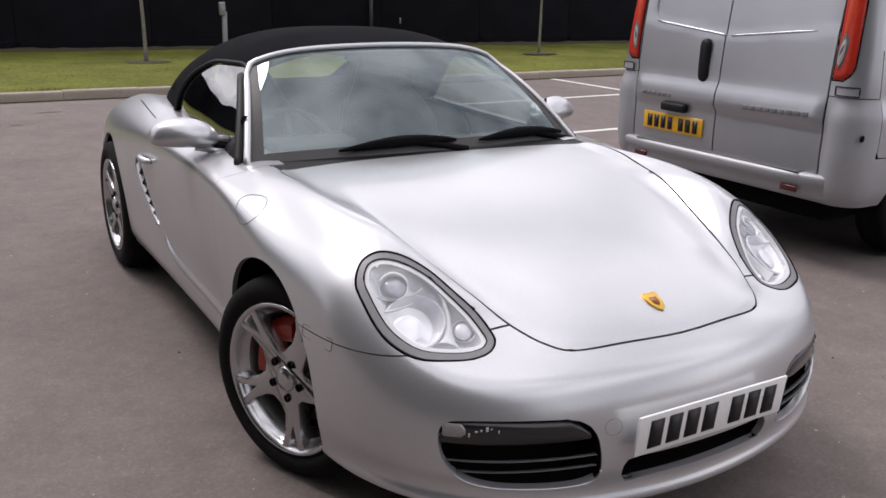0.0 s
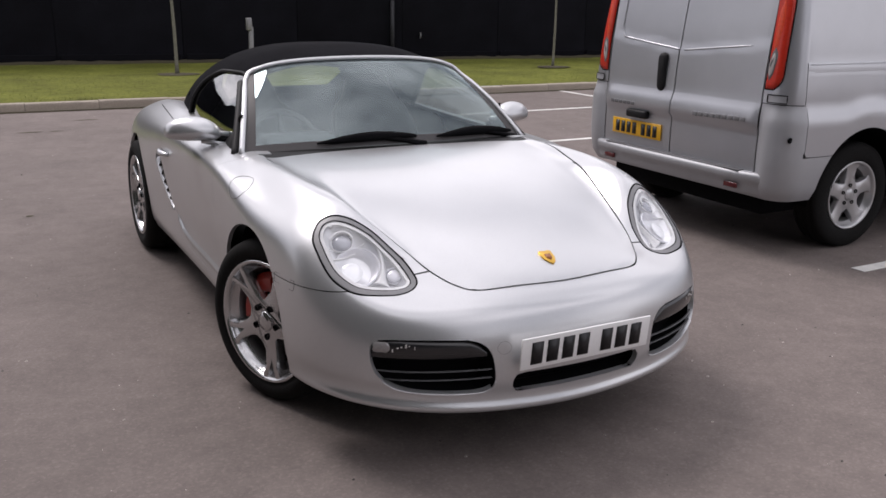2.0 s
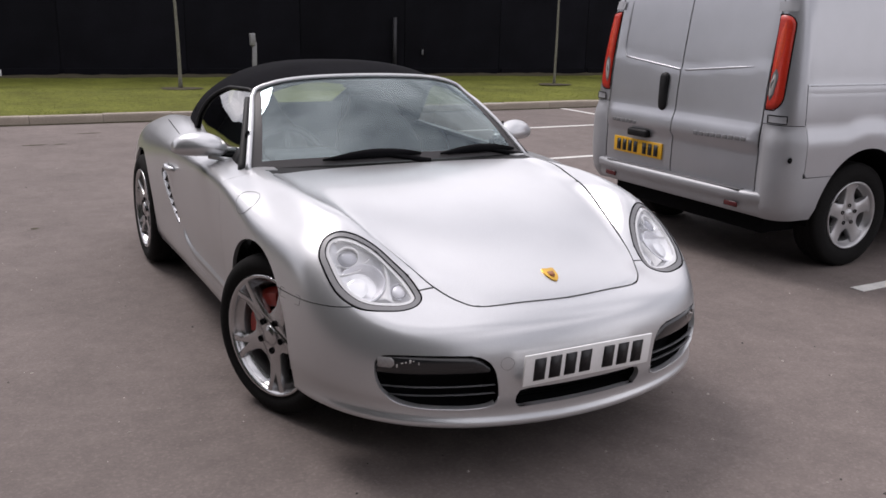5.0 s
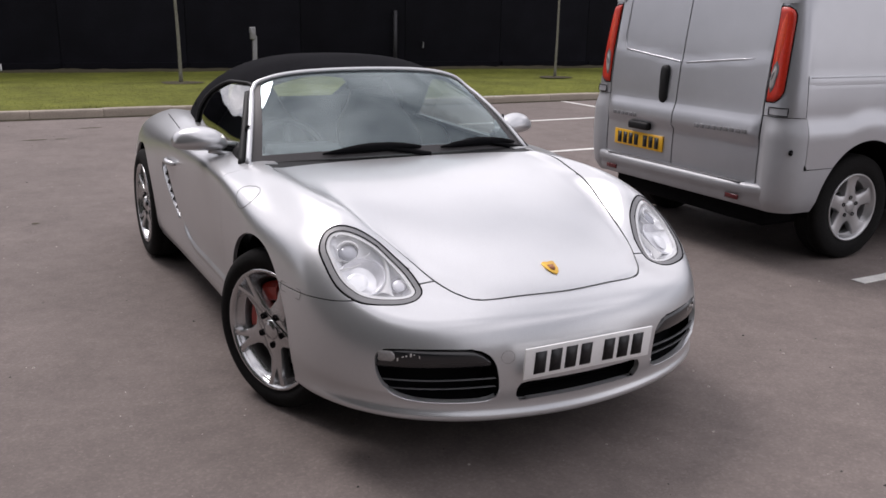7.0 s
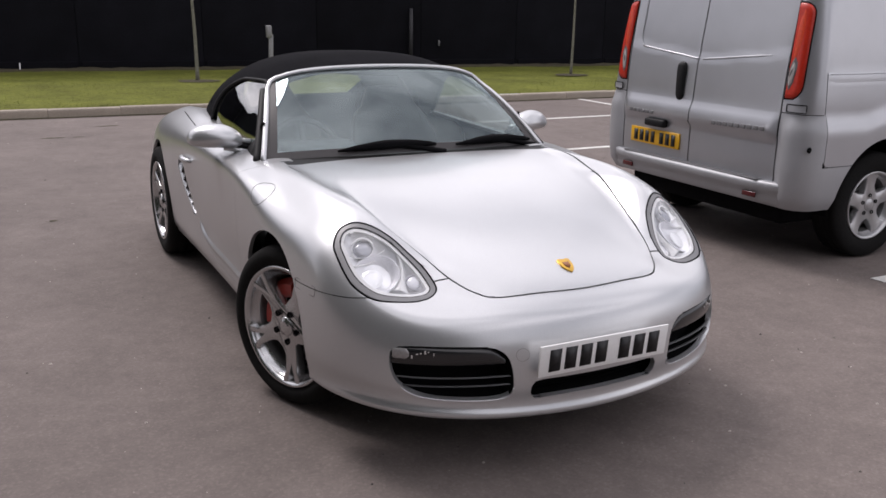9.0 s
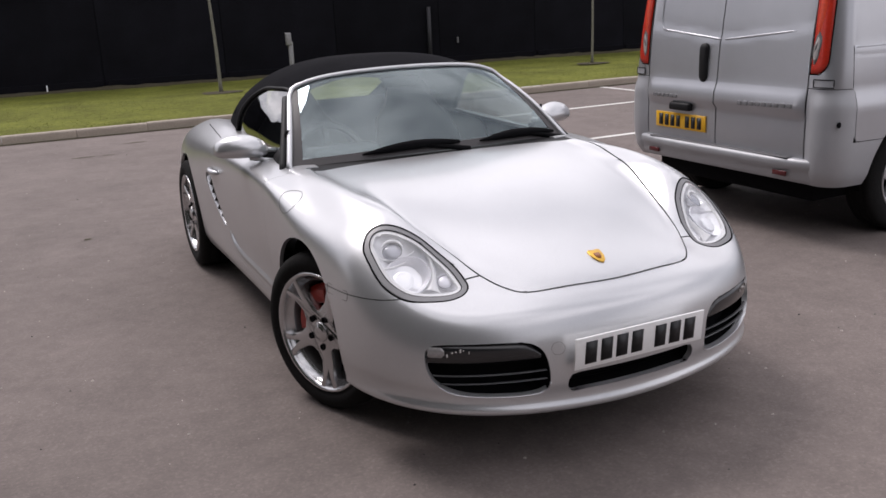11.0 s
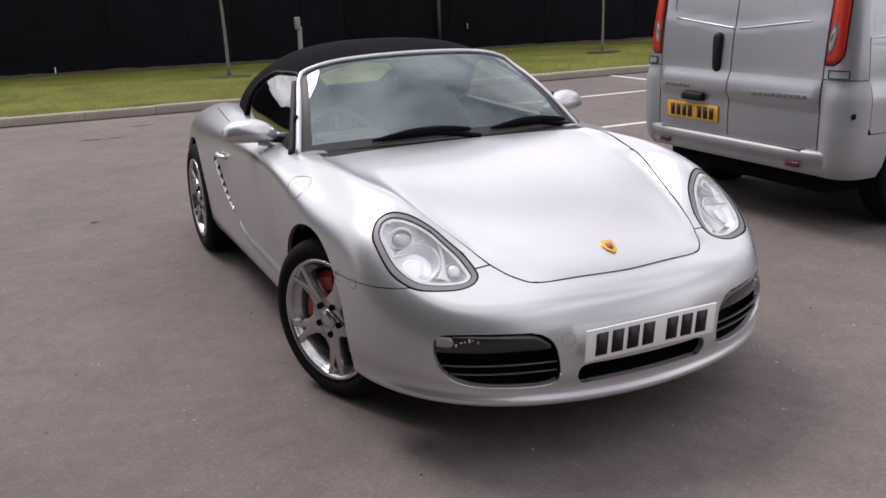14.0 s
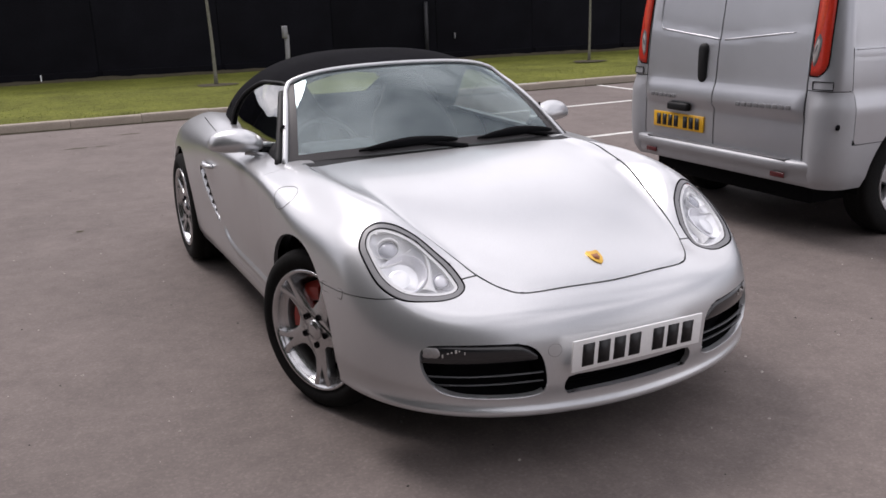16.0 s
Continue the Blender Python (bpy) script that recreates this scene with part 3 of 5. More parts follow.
tail = solid & (v_tail < -GAP)
cowl = solid & not_bon & (CT[:, 1] > .36) & (CT[:, 1] < .75) & (np.abs(CT[:, 0]) < .655) & (CT[:, 2] > .8)
rest = solid & not_bon & ~(front & (v_bump < .0016)) & (v_door > .0011) & (v_tail > GAP) & ~cowl
wing = rest & (CT[:, 1] < .9)
quarter = rest & (CT[:, 1] >= .9)

car = anchor("sports_car", 0, 0, 0)
tagged(car, "silver two-seat convertible sports car with black soft top closed", "car")
part("bonnet", take(skin, bonnet, rim=.014), M_SILVER, car)
part("front_bumper", take(skin, bumper, rim=.02), M_SILVER, car)
for sel in (right, left):
    part("front_wing", take(skin, wing & sel, rim=.016), M_SILVER, car)
    part("door", take(skin, door & sel, rim=.016), M_SILVER, car)
part("rear_body", take(skin, quarter, rim=.016), M_SILVER, car)
part("rear_bumper", take(skin, tail, rim=.016), M_SILVER, car)
part("scuttle_panel", take(skin, cowl, offset=.004), M_BLACK, car, "black plastic scuttle under the windscreen")
inner = (v_arch > 0) & (v_int > .0) & (v_gr > .0) & (v_side > 0) & (v_cock > .0) & (v_lamp > -.003)
part("inner_shell", take(skin, inner, offset=.009), M_DARK, car, "dark inner body shell")

# headlamps: surround, bowl, lenses, clear cover
for sgn, sel in ((-1, right), (1, left)):
    ring = part("headlamp", take(skin, (v_lamp < -.003) & (v_lamp > -.019) & sel, offset=.001, rim=.016), M_BEZEL, car, "oval clear headlamp with grey surround")
    pane = (v_lamp < -.0225) & sel
    part("seal", take(skin, (v_lamp <= -.019) & (v_lamp >= -.0225) & sel, offset=.003), M_DARK, ring, "thin black seal round the cover")
    part("cover", take(skin, pane, offset=.002, rim=.006), M_LENS, ring, "clear plastic cover")
    part("inner_rim", take(skin, pane & (v_lamp > -.033), offset=.005, rim=.01), M_WHITE, ring, "bright rim inside the cover")
    bowl = bmesh.new()
    made = {}
    nrm = Vector((sgn * .30, -.57, .76)).normalized()
    depth = {}
    dist = f_lamp(np.array([v.co for v in skin.verts]))
    for v, dd in zip(skin.verts, dist):
        depth[v] = min(1.0, max(0.0, (-dd - .0225) / .055))
    for f, k in zip(skin.faces, pane):
        if k:
            vs = []
            for v in f.verts:
                if v not in made:
                    e = math.sin(depth[v] * math.pi / 2)
                    made[v] = bowl.verts.new(v.co - nrm * (.006 + .048 * e))
                vs.append(made[v])
            bowl.faces.new(vs)
    part("reflector", bowl, M_BOWL, ring, "bright silver reflector bowl")
    fr = nrm.to_track_quat("X", "Z").to_matrix().to_4x4()

    def spot(dx, dy, dz, r, prof, material, name, label):
        b = lathe([(a * r, q * r) for a, q in prof], 28)
        bmesh.ops.recalc_face_normals(b, faces=b.faces)
        move(b, Matrix.Translation((sgn * (.612 + dx), -.52 + dy, .69 + dz)) @ fr)
        part(name, b, material, ring, label)

    dome = [(0.0, 1.0), (.10, .95), (.19, .80), (.26, .55), (.30, .28), (.31, .001)]
    tub = [(.10, 1.06), (.14, 1.03), (.10, 1.0), (.0, .95), (-.6, .7), (-.8, .01)]
    spot(.030, -.009, -.040, .076, [(.10, 1.06), (.16, 1.02), (.10, .98), (-.15, .85), (-.40, .55), (-.52, .01)], M_BOWL2, "main_beam_bowl", "large grey main beam bowl")
    spot(.047, .075, .031, .036, tub, M_BOWL, "projector_ring", "silver projector ring")
    spot(.047, .075, .031, .033, dome, M_PROJ, "projector_lens", "round glass projector lens")
    spot(.050, -.012, -.050, .026, [(.0, 1.5), (.12, 1.3), (.2, .8), (.22, .01)], M_BOWL, "bulb_shield", "silver bulb shield")

    def lamp_point(x, y, z, lift=0.0):
        return Vector((sgn * x, y, z)) + nrm * lift

    across = Vector((sgn * -.88, -.42, -.22))
    rows = []
    for x, y, z, w in ((.566, -.478, .744, .004), (.560, -.500, .728, .007), (.556, -.530, .703, .009), (.562, -.561, .679, .009), (.578, -.592, .653, .011), (.590, -.612, .636, .020), (.597, -.622, .628, .032)):
        c = lamp_point(x, y, z)
        rows.append([c - across * w - nrm * .026, c - across * w * .5 - nrm * .014, c - nrm * .011, c + across * w * .5 - nrm * .014, c + across * w - nrm * .026])
    fin = grid_bm(rows)
    bmesh.ops.recalc_face_normals(fin, faces=fin.faces)
    part("reflector_fin", fin, M_WHITE, ring, "bright white divider")
    # white arc added for the bright crescent above the projector
    brow = [lamp_point(.659, -.445, .721, .012) + fr.to_3x3() @ Vector((0, .037 * math.cos(a), .037 * math.sin(a))) for a in np.linspace(.25, 2.9, 14)]
    part("projector_brow", tube(brow, [.002 + .0035 * math.sin(math.pi * k / 13) for k in range(14)], 8), M_WHITE, ring, "white arc standing in for the bright crescent over the projector")
    bar = [lamp_point(.716 - .119 * t, -.465 - .025 * t, .722 + .012 * t - .022 * math.sin(math.pi * t), -.016) for t in np.linspace(0, 1, 10)]
    part("reflector_step", tube(bar, .0022, 6), M_WHITE, ring, "bright step in the reflector")
    bar = [lamp_point(.718 - .075 * t, -.500 - .020 * t, .694 + .018 * t * t, -.020) for t in np.linspace(0, 1, 8)]
    part("reflector_step", tube(bar, [.004, .005, .004, .0035, .003, .0025, .002, .0015], 6), M_WHITE, ring, "bright step in the reflector")
    spot(-.080, -.069, -.061, .030, tub, M_BOWL2, "indicator_bowl", "small grey indicator bowl")
    spot(-.080, -.069, -.061, .024, dome, M_BOWL2, "indicator_bulb", "small indicator bulb")

from mathutils.bvhtree import BVHTree
tree = BVHTree.FromBMesh(skin)
# bumper openings: dark box behind, slats, fog lamp strip, lower grille
def face_y(x, z=.42):
    """how far forward the bumper face stands"""
    h = tree.ray_cast(Vector((x, -3, z)), Vector((0, 1, 0)))
    return h[0].y


def tray(outline, depth, material, name, parent, label, flip=1, back=.004):
    """walls and back of an opening in the bumper face"""
    pts = [(flip * x, face_y(x, z) + back, z) for x, z in outline]
    b = grid_bm([pts, [(p[0], p[1] + depth, p[2]) for p in pts]], close_v=True)
    b.faces.new([b.verts.new((p[0], p[1] + depth, p[2])) for p in pts])
    bmesh.ops.recalc_face_normals(b, faces=b.faces)
    return part(name, b, material, parent, label, smooth=False)


def slat(x0, x1, z, flip, parent, h=.006, out=.012, material=None, name="slat", label=""):
    pts = np.linspace(x0, x1, 9)
    rows = []
    for x in pts:
        y = face_y(x, z) + out
        rows.append([(flip * x, y, z + h / 2), (flip * x, y - .004, z), (flip * x, y, z - h / 2), (flip * x, y + .008, z - h / 2), (flip * x, y + .008, z + h / 2)])
    b = grid_bm(rows, close_v=True)
    bmesh.ops.recalc_face_normals(b, faces=b.faces)
    return part(name, b, material or M_SEAL, parent, label)


for sgn in (-1, 1):
    duct = tray(INTAKE[::2], .10, M_DARK, "air_intake", car, "black slatted air intake with lamp strip", sgn)
    for z in (.375, .346):
        xo = float(np.interp(z, [.30, .352, .39, .43], [.60, .655, .675, .68]))
        slat(.325, xo - .004, z, sgn, duct, h=.003, material=M_SEAL)
    pts = np.linspace(.345, .678, 14)
    rows = []
    for k, x in enumerate(pts):
        y = face_y(x, .45)
        zt = float(np.interp(x, [.34, .36, .40, .60, .645, .668, .68], [.435, .455, .474, .478, .474, .462, .435]))
        rows.append([(sgn * x, y + .05, zt), (sgn * x, y + .010, zt), (sgn * x, y + .004, zt - .012), (sgn * x, y + .004, .424), (sgn * x, y + .012, .416), (sgn * x, y + .05, .416)])
    b = grid_bm(rows)
    bmesh.ops.recalc_face_normals(b, faces=b.faces)
    strip = part("lamp_strip", b, M_LAMPGREY, duct, "smoked grey lamp strip")
    b = bmesh.new()
    rows = []
    for x in np.linspace(.632, .675, 10):
        e = min(1, (x - .632) / .012 + .5, (.675 - x) / .008 + .5)
        rows.append([(sgn * x, face_y(x, .45) + .0065 - o, (.456 + k * e)) for k, o in ((-.020, 0), (-.013, .005), (0, .006), (.013, .005), (.018, 0))])
    grid_bm(rows, bm=b)
    bmesh.ops.recalc_face_normals(b, faces=b.faces)
    part("bulb_reflector", b, M_REFLECT, strip, "grey bulb reflector")
    # pale chips put in for the arc of bright glints on the glass
    for x, z, w, h in ((.625, .448, .005, .011), (.611, .458, .008, .004), (.601, .461, .006, .005), (.589, .465, .007, .012), (.580, .466, .005, .004), (.565, .459, .003, .010)):
        part("bulb_streak", boxm(sgn * x, face_y(x, .45) + .001, z, w, .003, h, .001), M_TAILC, strip, "pale chip standing in for a glint on the lamp glass")
    low = [(x, z) for x, z in INTAKE if z < .352]
    low.sort(key=lambda q: q[0])
    lip = [(sgn * x, face_y(x, z - .003) + .001, z - .003) for x, z in low]
    part("intake_edge", tube(lip, .0028, 8), M_SILVER, duct, "bright silver lower edge")
grille = tray(GRILLE, .08, M_DARK, "lower_grille", car, "black lower centre grille", 1)
for z in (.305, .322, .339):
    slat(-.25, .25, z, 1, grille, h=.002, out=.05, material=M_DARK)

# front number plate
plate = part("number_plate", move(boxm(0, 0, 0, .52, .007, .111, .002), pose(0, -.958, .4335, 6)), M_PLATEW, car, "white front number plate with black bars")
for k, cx in enumerate((-.196, -.135, -.074, -.013, .082, .143, .204)):
    part("bar", move(boxm(cx - .004, -.0045, 0, .044, .002, .079, 0), pose(0, -.958, .4335, 6)), M_INK, plate)

# bonnet badge
b = prism([(-.026, .03), (-.018, .036), (0, .033), (.018, .036), (.026, .03), (.024, -.005), (.014, -.026), (0, -.038), (-.014, -.026), (-.024, -.005)], .005, bev=.0015)
tilt = Vector((0, -.38, .925)).normalized().to_track_quat("X", "Z").to_matrix().to_4x4()
badge = part("bonnet_badge", move(b, Matrix.Translation((0, -.714, .6605)) @ tilt), M_GOLD, car, "small gold shield badge")
b = prism([(-.012, .014), (.012, .014), (.010, -.008), (0, -.018), (-.010, -.008)], .002)
part("badge_centre", move(b, Matrix.Translation((0, -.7165, .665)) @ tilt), M_BADGE2, badge)

# fittings on the skin
def on_side(y, z, sgn, lift=0.0):
    h = tree.ray_cast(Vector((sgn * 2, y, z)), Vector((-sgn, 0, 0)))
    return h[0] + h[1] * lift


def on_top(x, y, lift=0.0):
    h = tree.ray_cast(Vector((x, y, 2)), Vector((0, 0, -1)))
    return h[0] + h[1] * lift


# black rubber round each headlamp
for sgn in (-1, 1):
    loop = [on_top(sgn * float(x), float(y), .0002) for x, y in LAMP]
    part("headlamp_gasket", tube(loop + loop[:1], .0021, 8, caps=False), M_DARK, car, "thin black rubber round the headlamp")
# towing eye cover in the bumper
ring = []
for k in range(25):
    a = 2 * math.pi * k / 24
    h = tree.ray_cast(Vector((-.290 + .023 * math.cos(a), -2, .447 + .021 * math.sin(a))), Vector((0, 1, 0)))
    ring.append(h[0] + h[1] * .0003)
part("towing_eye_seam", tube(ring, .0005, 6, caps=False), M_SEAL, car, "faint seam round the towing eye cover")
# filler flap seam on the driver's wing, marker lamps, door handles, side intakes
ring = []
for k in range(33):
    a = 2 * math.pi * k / 32
    p0 = Vector((-.828, .215, .828)) + Vector((.45, .15, .80)).normalized() * (.074 * math.sin(a)) + Vector((0, 1, 0)) * (.072 * math.cos(a))
    h = tree.find_nearest(p0)
    ring.append(h[0] + h[1] * .0006)
part("filler_flap_seam", tube(ring, .0009, 6, caps=False), M_SEAL, car, "dark seam round the fuel filler flap")
REAR_EDGE_Y = spline([(0, 1.785), (.35, 1.70), (.7, 1.58), (1, 1.465)])
REAR_EDGE_Z = spline([(0, .683), (.35, .60), (.7, .515), (1, .455)])
SKIRT = spline([(.40, .376), (.80, .374), (1.04, .373), (1.22, .388), (1.36, .452)])
LID_X = spline([(1.70, .762), (1.957, .74), (2.24, .712)])
for sgn in (-1, 1):
    loop = [on_side(yy, zz, sgn, .0004) for yy, zz in [(-.35 + py, .584 + pz) for py, pz in rounded(-.072, -.0165, .072, .0165, .007, 3)]]
    part("side_marker", tube(loop + loop[:1], .0010, 6, caps=False), M_SEAL, car, "dark seam round the flush side marker lamp")
    rows = []
    for yy in np.linspace(.40, 1.36, 34):
        zz = float(SKIRT(yy))
        e = min(1, (yy - .395) / .04, (1.365 - yy) / .06)
        rows.append([on_side(yy, zz + dz, sgn, l * e - .001) for dz, l in ((.016, 0), (.006, .003), (0, .012), (-.006, .011), (-.034, 0))])
    b = grid_bm(rows)
    bmesh.ops.recalc_face_normals(b, faces=b.faces)
    part("side_skirt", b, M_SILVER, car, "silver ledge along the sill")
    lid = [on_top(sgn * sx, sy, .0004) for sx, sy in zip(LID_X(np.linspace(1.70, 2.24, 14)), np.linspace(1.70, 2.24, 14))]
    part("hood_lid_seam", tube(lid, .0022, 6), M_DARK, car, "dark seam of the soft top's lid")
    b = bmesh.new()
    tube([on_side(1.43 + .02 * k, .735, sgn, .004 + .022 * math.sin(math.pi * k / 9)) for k in range(10)], [.008, .012, .014, .015, .015, .015, .015, .014, .012, .008], 10, bm=b)
    part("door_handle", b, M_SILVER, car)
    wall = [on_side(y, z, sgn, -.003) for y, z in SIDE_INTAKE[::2]]
    b = grid_bm([[tuple(p) for p in wall], [(p.x - sgn * .09, p.y + .03, p.z) for p in wall]], close_v=True)
    b.faces.new([b.verts.new((p.x - sgn * .09, p.y + .03, p.z)) for p in wall])
    bmesh.ops.recalc_face_normals(b, faces=b.faces)
    duct = part("side_intake", b, M_SILVER, car, "slanted silver side air intake with dark slats", smooth=False)
    rows = []
    for t in np.linspace(0, 1, 14):
        ye, ze = float(REAR_EDGE_Y(t)), float(REAR_EDGE_Z(t))
        p = on_side(ye, ze, sgn)
        rows.append([(p.x - sgn * dx, p.y - dy * (1 - .5 * t), ze) for dx, dy in ((.002, -.006), (.004, .004), (.014, .022), (.034, .040))])
    b = grid_bm(rows)
    bmesh.ops.recalc_face_normals(b, faces=b.faces)
    part("intake_lip", b, M_SILVER, duct)
    for k in range(5):
        t = (k + .5) / 5
        yc, zc = 1.70 - .22 * t, .675 - .19 * t
        p = on_side(yc - .02, zc, sgn)
        b = boxm(p.x - sgn * .02, yc + .0, zc, .03, .10, .012, .003, m=Euler((radians(-28), 0, 0)).to_matrix().to_4x4())
        part("slat", b, M_BLACK, duct)

# windscreen: glass, dark border, silver frame
def screen(u, v, lift=0.0):
    a = abs(u)
    x = (.700 - .130 * v - .012 * a ** 8 * v) * u
    y0, z0 = .475 + .10 * u * u, .884 - .018 * u * u
    y1, z1 = .93 + .055 * u * u, 1.230 - .030 * u * u - .042 * a ** 6
    bulge = .022 * math.sin(math.pi * v)
    return Vector((x, y0 + (y1 - y0) * v - bulge * .6 - lift * .6, z0 + (z1 - z0) * v + bulge * .8 + lift * .8))


us, vs_ = np.linspace(-1, 1, 41), np.linspace(0, 1, 21)
b = grid_bm([[screen(u, v) for u in us] for v in vs_])
bmesh.ops.recalc_face_normals(b, faces=b.faces)
glass_ob = part("windscreen", b, M_SCREEN, car, "raked curved windscreen reflecting clouds")
glass_ob.visible_shadow = False
b = bmesh.new()
eu = [-1, -.975, -.95, -.93]
grid_bm([[screen(u, v, .0012) for u in eu] for v in vs_], bm=b)
grid_bm([[screen(-u, v, .0012) for u in eu] for v in vs_], bm=b)
grid_bm([[screen(u, v, .0010) for u in us] for v in (0, .02, .05, .075)], bm=b)
grid_bm([[screen(u, v, -.0035) for u in us] for v in (.955, .98, 1.0)], bm=b)
part("border", b, M_FRIT, glass_ob, "dark printed glass border")
path = [screen(-1.012, v, .004) for v in np.linspace(-.02, .93, 16)] + [screen(u, 1.012, .006) for u in np.linspace(-.985, .985, 41)] + [screen(1.012, v, .004) for v in np.linspace(.93, -.02, 16)]
part("windscreen_frame", tube(path, [.0135] * 14 + [.0115] * 4 + [.0095] * 37 + [.0115] * 4 + [.0135] * 14, 10), M_SILVER, car)
for sgn in (-1, 1):
    path = [screen(sgn * 1.05, v, -.012) for v in np.linspace(-.02, .98, 12)]
    part("pillar_seal", tube(path, .017, 8), M_BLACK, car, "black rubber pillar seal")

# black corner panels where the mirrors meet the pillars
for sgn in (-1, 1):
    inner = [screen(sgn * 1.045, v, -.012) for v in (-.02, .15, .3, .45)]
    outer = [Vector((sgn * (.712 - .045 * k / 3), .60 + .26 * (1 - k / 3) ** 1.5 + .11 * k / 3, .876 + .14 * k / 3)) for k in range(4)]
    rows = [[a, a.lerp(b, .5) + Vector((sgn * .006, 0, 0)), b, b - Vector((sgn * .012, 0, 0))] for a, b in zip(inner, outer)]
    b = grid_bm(rows)
    bmesh.ops.recalc_face_normals(b, faces=b.faces)
    part("mirror_corner", b, M_BLACK, car, "black plastic corner beside the pillar")

# wipers
for u0, u1 in ((-.56, .12), (.27, .93)):
    blade = [screen(u0 + (u1 - u0) * t, .032 + .036 * math.sin(math.pi * t * .85), .012) for t in np.linspace(0, 1, 12)]
    wip = part("wiper", tube(blade, [.004, .009, .013, .017, .020, .022, .022, .021, .019, .016, .012, .007], 8), M_DARK, car, "black windscreen wiper")
    um = (u0 + u1) / 2
    arm = [screen(u1 + .05, -.03, .008), screen(u1 - .10, .015, .010), screen(um + .05, .055, .014)]
    part("wiper_arm", tube(arm, [.014, .011, .008], 8), M_DARK, wip)

# soft top
ROOF_Z = spline([(.955, 1.230), (1.08, 1.263), (1.30, 1.291), (1.55, 1.284), (1.85, 1.226), (2.1, 1.12), (2.32, .985), (2.44, .90)])
ROOF_X = spline([(.955, .70), (1.4, .695), (1.8, .66), (2.2, .60), (2.44, .52)])
RAIL_Z = spline([(.955, 1.135), (1.1, 1.165), (1.3, 1.16), (1.46, 1.115), (1.62, 1.01), (1.74, .90), (2.44, .875)])
BASE_Z = .86


def roof(y, z, inset=0.0):
    """half width of the hood at height z"""
    k = min(1.0, max(0.0, (z - BASE_Z) / (ROOF_Z(y) - BASE_Z)))
    return (ROOF_X(y) - inset) * (1 - k ** 2.6) ** (1 / 2.6)


def canvas(y0, y1, n, lift=0.0):
    rows = []
    for y in np.linspace(y0, y1, n):
        zt, zr = float(ROOF_Z(y)), float(RAIL_Z(y))
        k = (zr - BASE_Z) / (zt - BASE_Z)
        a1 = math.asin(min(1, k ** 1.3))
        row = []
        for t in np.linspace(-1, 1, 45):
            a = math.pi / 2 - abs(t) * (math.pi / 2 - a1)
            z = BASE_Z + (zt - BASE_Z) * math.sin(a) ** (1 / 1.3)
            x = ROOF_X(y) * max(0, math.cos(a)) ** (1 / 1.3)
            row.append((math.copysign(x, t) if t else 0, y, z + lift))
        rows.append(row)
    return rows


b = grid_bm(canvas(.955, 2.44, 46))
for f in list(b.faces):
    c = f.calc_center_median()
    if 2.07 < c.y < 2.37 and abs(c.x) < .36:
        b.faces.remove(f)
bmesh.ops.recalc_face_normals(b, faces=b.faces)
soft_top = part("soft_top", b, M_CANVAS, car, "closed black canvas soft top")
sol = soft_top.modifiers.new("thickness", "SOLIDIFY")
sol.thickness, sol.offset = .012, -1
rw = [r[11:34] for r in canvas(2.03, 2.40, 8, -.008)]
b = grid_bm(rw)
bmesh.ops.recalc_face_normals(b, faces=b.faces)
part("rear_window", b, M_REARGL, soft_top, "glass rear window")
for sgn in (-1, 1):
    path = []
    for y in np.linspace(.97, 1.76, 26):
        z = float(RAIL_Z(y))
        path.append((sgn * (roof(y, z) + .001), y, z))
    part("window_seal", tube(path, .008, 8), M_BLACK, soft_top, "dark window seal")
    rows = []
    for y in np.linspace(.66, 1.745, 30):
        top = min(float(RAIL_Z(max(y, .955))), .885 + (y - .60) * .70)
        rows.append([(sgn * roof(max(y, .955), z, .010), y, z) for z in np.linspace(.872, top, 12)])
    b = grid_bm(rows)
    bmesh.ops.recalc_face_normals(b, faces=b.faces)
    part("side_window", b, M_SIDEGL, car, "raised tinted door window").visible_shadow = False

# door mirrors
for sgn in (-1, 1):
    rows = []
    for i in range(17):
        t = -math.pi / 2 + math.pi * i / 16
        row = []
        for k in range(24):
            a = 2 * math.pi * k / 24
            cx, r = math.sin(t), max(math.cos(t), .0) ** .75
            yy = -math.cos(a) * r * (.085 if math.cos(a) > 0 else .045)
            zz = math.sin(a) * r * (.064 if math.sin(a) > 0 else .046)
            row.append((sgn * (.843 + .118 * cx), .895 + yy + .03 * cx, .932 + zz - .012 * cx * cx + .004 * cx))
        rows.append(row)
    b = grid_bm(rows, close_v=True)
    bmesh.ops.recalc_face_normals(b, faces=b.faces)
    mir = part("door_mirror", b, M_SILVER, car, "silver door mirror on twin arms")
    b = tube([(sgn * .69, .815, .866), (sgn * .75, .83, .878), (sgn * .81, .855, .893)], [.013, .011, .016], 10)
    part("mirror_arm", b, M_SILVER, mir)
    b = tube([(sgn * .69, .845, .915), (sgn * .745, .855, .92), (sgn * .80, .87, .925)], [.012, .012, .022], 10)
    part("mirror_arm", b, M_SILVER, mir)
    b = tube([(sgn * .685, .85, .885), (sgn * .74, .862, .898), (sgn * .79, .88, .908)], [.02, .016, .014], 8)
    part("mirror_foot", b, M_BLACK, mir)
    b = lathe([(0, .001), (0, .9), (.006, 1.0)], 24)
    move(b, Matrix.Translation((sgn * .843, .936, .934)) @ pose(0, 0, 0, 0, 0, 90) @ Matrix.Diagonal((1, .098, .044, 1)))
    part("mirror_glass", b, M_CHROME, mir)

